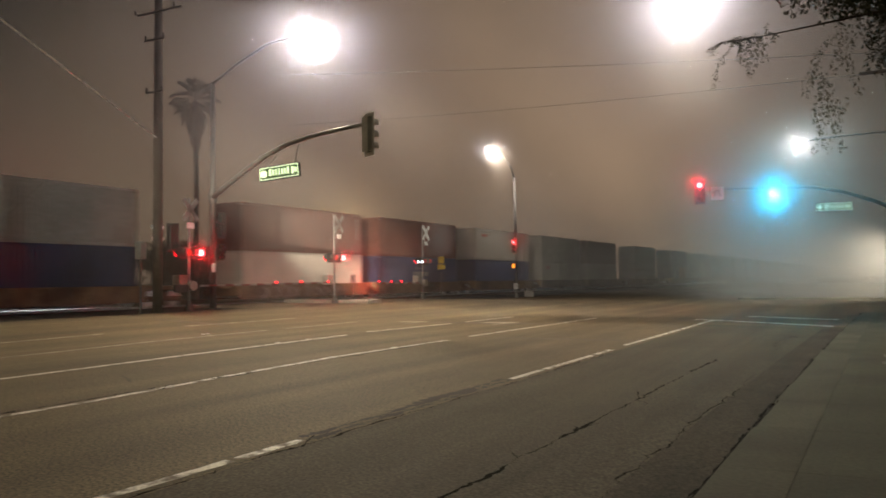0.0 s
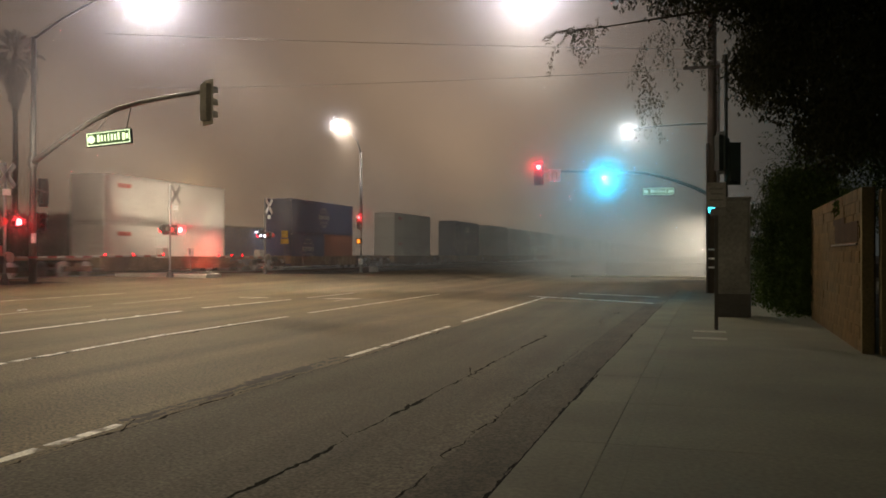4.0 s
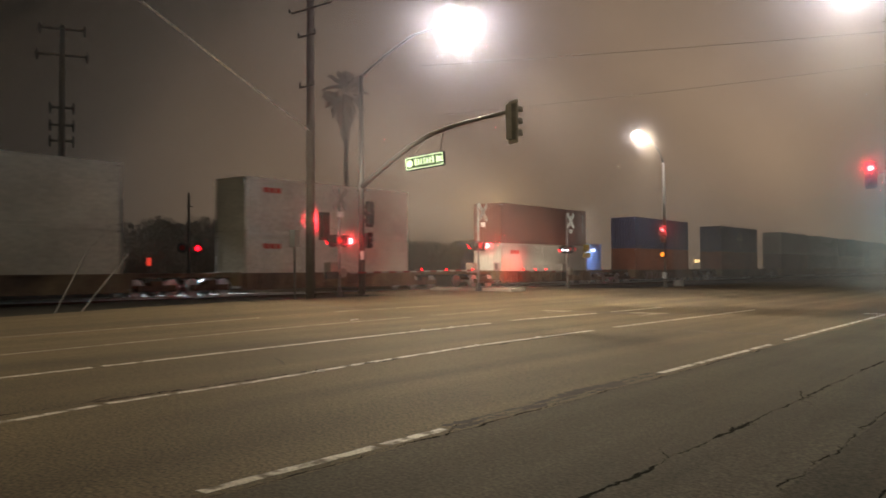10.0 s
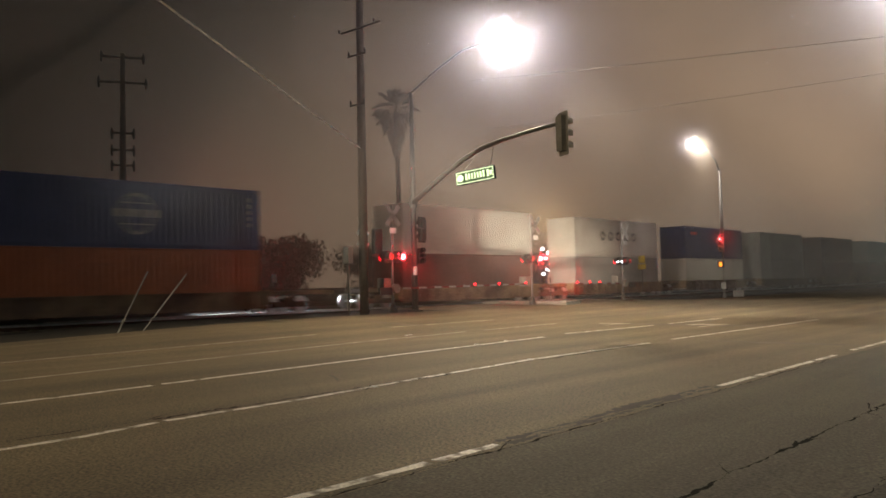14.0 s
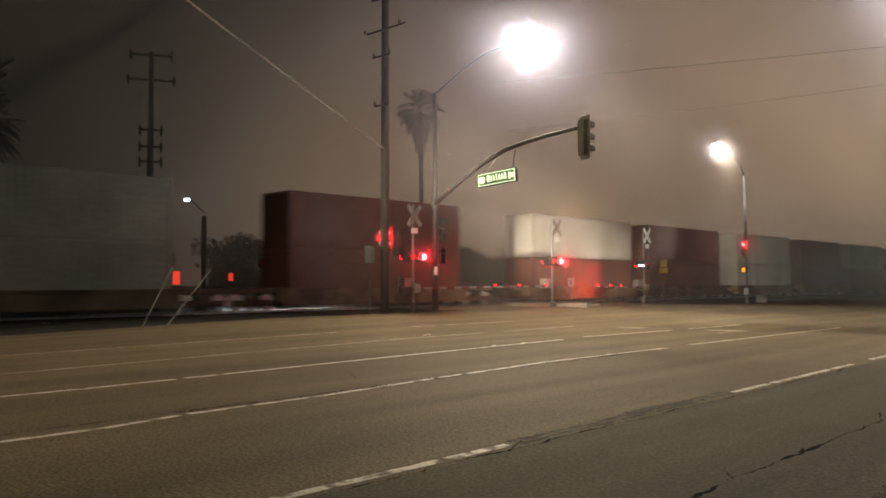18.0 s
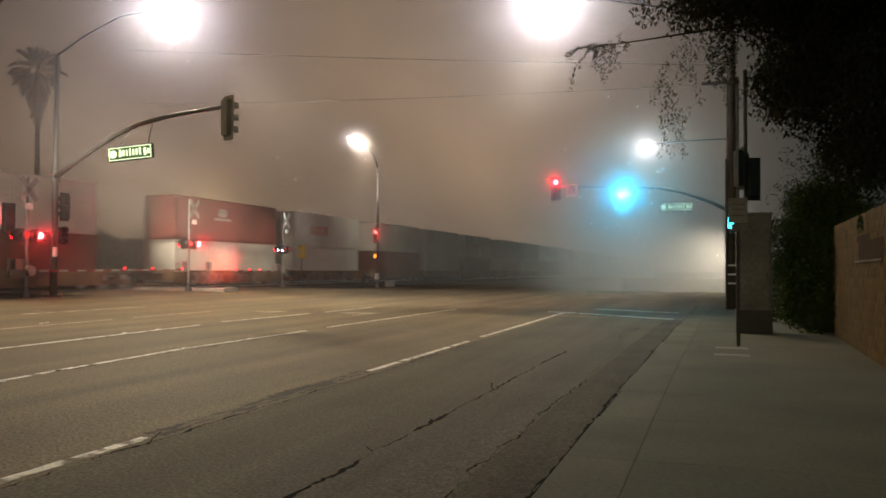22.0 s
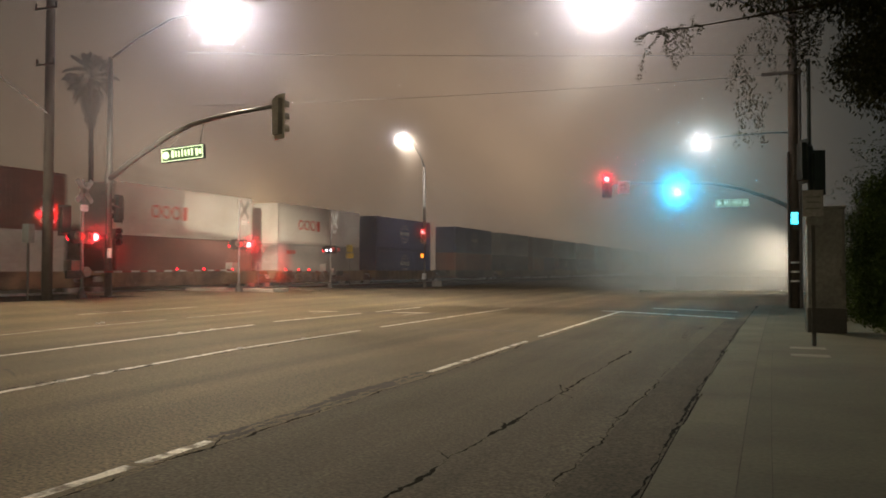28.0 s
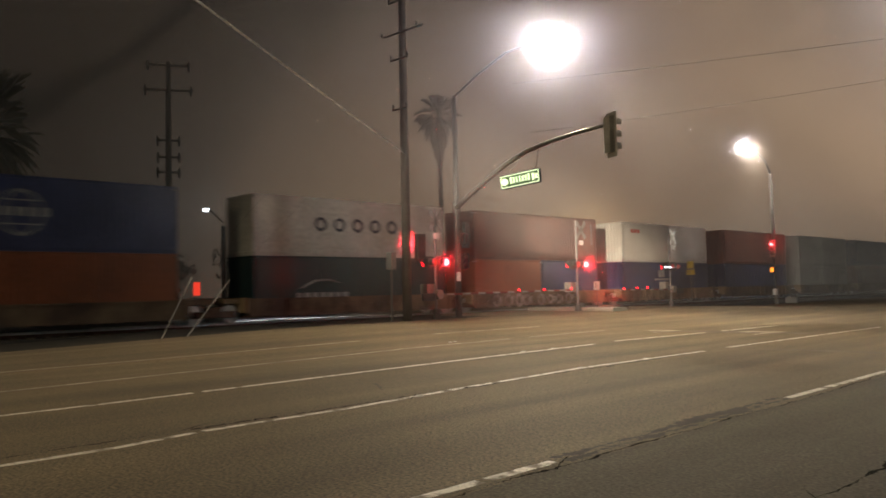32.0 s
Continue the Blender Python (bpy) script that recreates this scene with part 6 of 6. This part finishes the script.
UPPER = mist_material("upper_veil_mist", 0.21, 1.8, (0.2, 0.75), 0.5, 1.0, 0.5)
ROADSIDE = mist_material("roadside_mist", 0.13, 2.0, (0.2, 0.8), 0.6, 0.8, 0.5, (0.95, 0.86, 0.8))


def mist(name, centre, wide, tall, material, label, nearer=0.0):
    """An upright sheet of thin fog facing down the road's view."""
    bm = bm_new()
    n = 40
    bm.faces.new([bm.verts.new((math.cos(6.28319 * i / n), 0, math.sin(6.28319 * i / n))) for i in range(n)])
    ob = single(name, bm, material, label, "fog", "fog drifts", "stuff")
    way = Vector((0, 0.1, 1.6)) - Vector(centre)
    ob.matrix_basis = Matrix.Translation(Vector(centre) + way.normalized() * nearer) @ Matrix.Rotation(math.atan2(way.y, way.x) - radians(90), 4, "Z") @ Matrix.Diagonal((wide, 1, tall, 1))
    return ob


for off in (0.9, 1.1):
    mist("fog_drift", LAMP_ROAD, 10.0, 9.0, LAMPGLOW, "thin brown fog glowing round the street lamp", off)
    mist("fog_drift", LAMP_NEAR, 7.5, 6.7, LAMPGLOW, "thin brown fog glowing round the street lamp", off)
mist("fog_drift", LAMP_FAR, 4, 4, FAINTHALO, "thin fog glowing round the corner lamp", 0.6)
CORNERHALO = mist_material("corner_lamp_mist", 0.15, 1.4, (0.1, 0.7), 0.6, 1.2, 0.95, (0.82, 0.95, 0.93))
for off in (2.2, 2.9):
    mist("fog_drift", (LAMP_FAR[0] + 1.2, LAMP_FAR[1], LAMP_FAR[2]), 9.5, 8, CORNERHALO, "wide grey-green fog round the corner lamp", off)
mist("fog_drift", LAMP_CROSS, 4.5, 4.5, FAINTHALO, "thin fog glowing round the far street lamp", 0.5)
clouds = [mist("fog_drift", (-5.2 + 0.8 * k, 33.6 + 1.1 * k, 13.2 + 0.3 * k), 13, 7.5, CLOUD, "swirling pale fog lit by the street lamp") for k in (-2, -1, 0, 1, 2)]
# The green lens's glare is put into these sheets as cyan colour
GREENGLARE = mist_material("green_glare_mist", 0.22, 1.3, (0.1, 0.6), 0.9, 0.75, 0.95, (0.0, 0.7, 0.95))
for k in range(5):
    mist("fog_drift", (-4.05, 45.4, 5.8), 1.35, 1.35, GREENGLARE, "fog sheet coloured cyan for the green signal's glare", 0.8 + 0.08 * k)
# Small sheet that catches the added white light as the lens's glare
mist("fog_drift", (-4.05, 45.4, 5.8), 0.6, 0.6, mist_material("green_core_mist", 0.22, 1.3, (0.1, 0.6), 0.9, 0.8, 0.95, (0.9, 0.95, 0.95)), "small fog sheet for the green lens's white glare", 1.26)
# Teal tint paints the signal's glow into the wide fog sheets
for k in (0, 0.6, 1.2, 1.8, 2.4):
    mist("fog_drift", (-4.6, 44.6 - k, 4.6), 8, 6, mist_material("teal_glow_mist", 0.14, 1.5, (0.15, 0.7), 0.6, 1.7, 0.95, (0.35, 0.85, 0.95)), "wide fog sheet tinted teal for the green signal's glow")
mist("fog_drift", (-7.88, 45.5, 6.63), 1.6, 1.6, SPARK, "red-tinted fog before the lit signal", 0.35)
mist("fog_drift", (-26.1, 26.9, 2.96), 1.3, 1.3, SPARK, "red-tinted fog before the flasher", 0.25)
mist("fog_drift", (-26.1, 38.2, 2.96), 1.3, 1.3, SPARK, "red-tinted fog before the flasher", 0.25)
mist("fog_drift", (-26.4, 63.7, 4.82), 1.5, 1.5, SPARK, "red-tinted fog before the far signal", 0.35)
for y in (50.0, 53.0, 58.4, 58.9, 59.4, 59.9, 60.4):
    mist("fog_drift", (-0.6, y, 2.0), 11, 7.0, CORNER, "pale fog lit at the far corner")
for x, y in ((-6, 65.5), (-8, 70), (-10, 75)):
    mist("fog_bank", (x, y, 2.5), 17, 9, BANK, "fog bank behind the corner")
for x, y, w in ((-24, 80, 46), (-22, 90, 46), (-18, 105, 56), (-15, 120, 62), (-15, 140, 70)):
    mist("fog_bank", (x, y, 3.5), w, 12 + y * 0.06, BANK, "fog bank over the far track")


def veil(x, y, wide, tall, material, label, z=3.0):
    """An upright sheet of thin fog lying along the track."""
    bm = bm_new()
    n = 40
    bm.faces.new([bm.verts.new((0, math.cos(6.28319 * i / n), math.sin(6.28319 * i / n))) for i in range(n)])
    ob = single("fog_veil", bm, material, label, "fog", "fog drifts", "stuff")
    ob.matrix_basis = Matrix.Translation((x, y, z)) @ Matrix.Diagonal((1, wide, tall, 1))
    return ob


for x in (-30.2, -31.0):
    veil(x, 27, 24, 9.5, UPPER, "thin fog glowing behind the street lamp", 15.8)
for x in (-43.7, -46.0, -48.0, -51.5):
    veil(x, 50, 140, 36, REAR, "thicker fog beyond the track")
for x in (-28.6, -29.6, -30.6):
    veil(x, 98, 46, 10, BANK, "fog along the far cars")
for x, y in ((-25.2, 42), (-26.2, 44), (-25.6, 64)):
    veil(x, y, 24, 13, ROADSIDE, "thin fog before the crossing", 4.0)


def motions():
    """The train rolls by at an even speed, and the lit fog drifts slowly with it."""
    for ob, y, z in movers:
        walk(ob, [(t, on_track(y - SPEED * t, z)) for t in (0.0, 16.0, 32.0)])

    for k, cloud in enumerate(clouds):
        still = cloud.matrix_basis.copy()
        walk(cloud, [(t, Matrix.Translation((1.6 - (0.07 + 0.02 * k) * t, 0, 0.3 * math.sin(t * 0.3 + k))) @ still) for t in (0.0, 4.0, 8.0, 12.0, 16.0, 20.0, 24.0, 28.0, 32.0)])


motions()
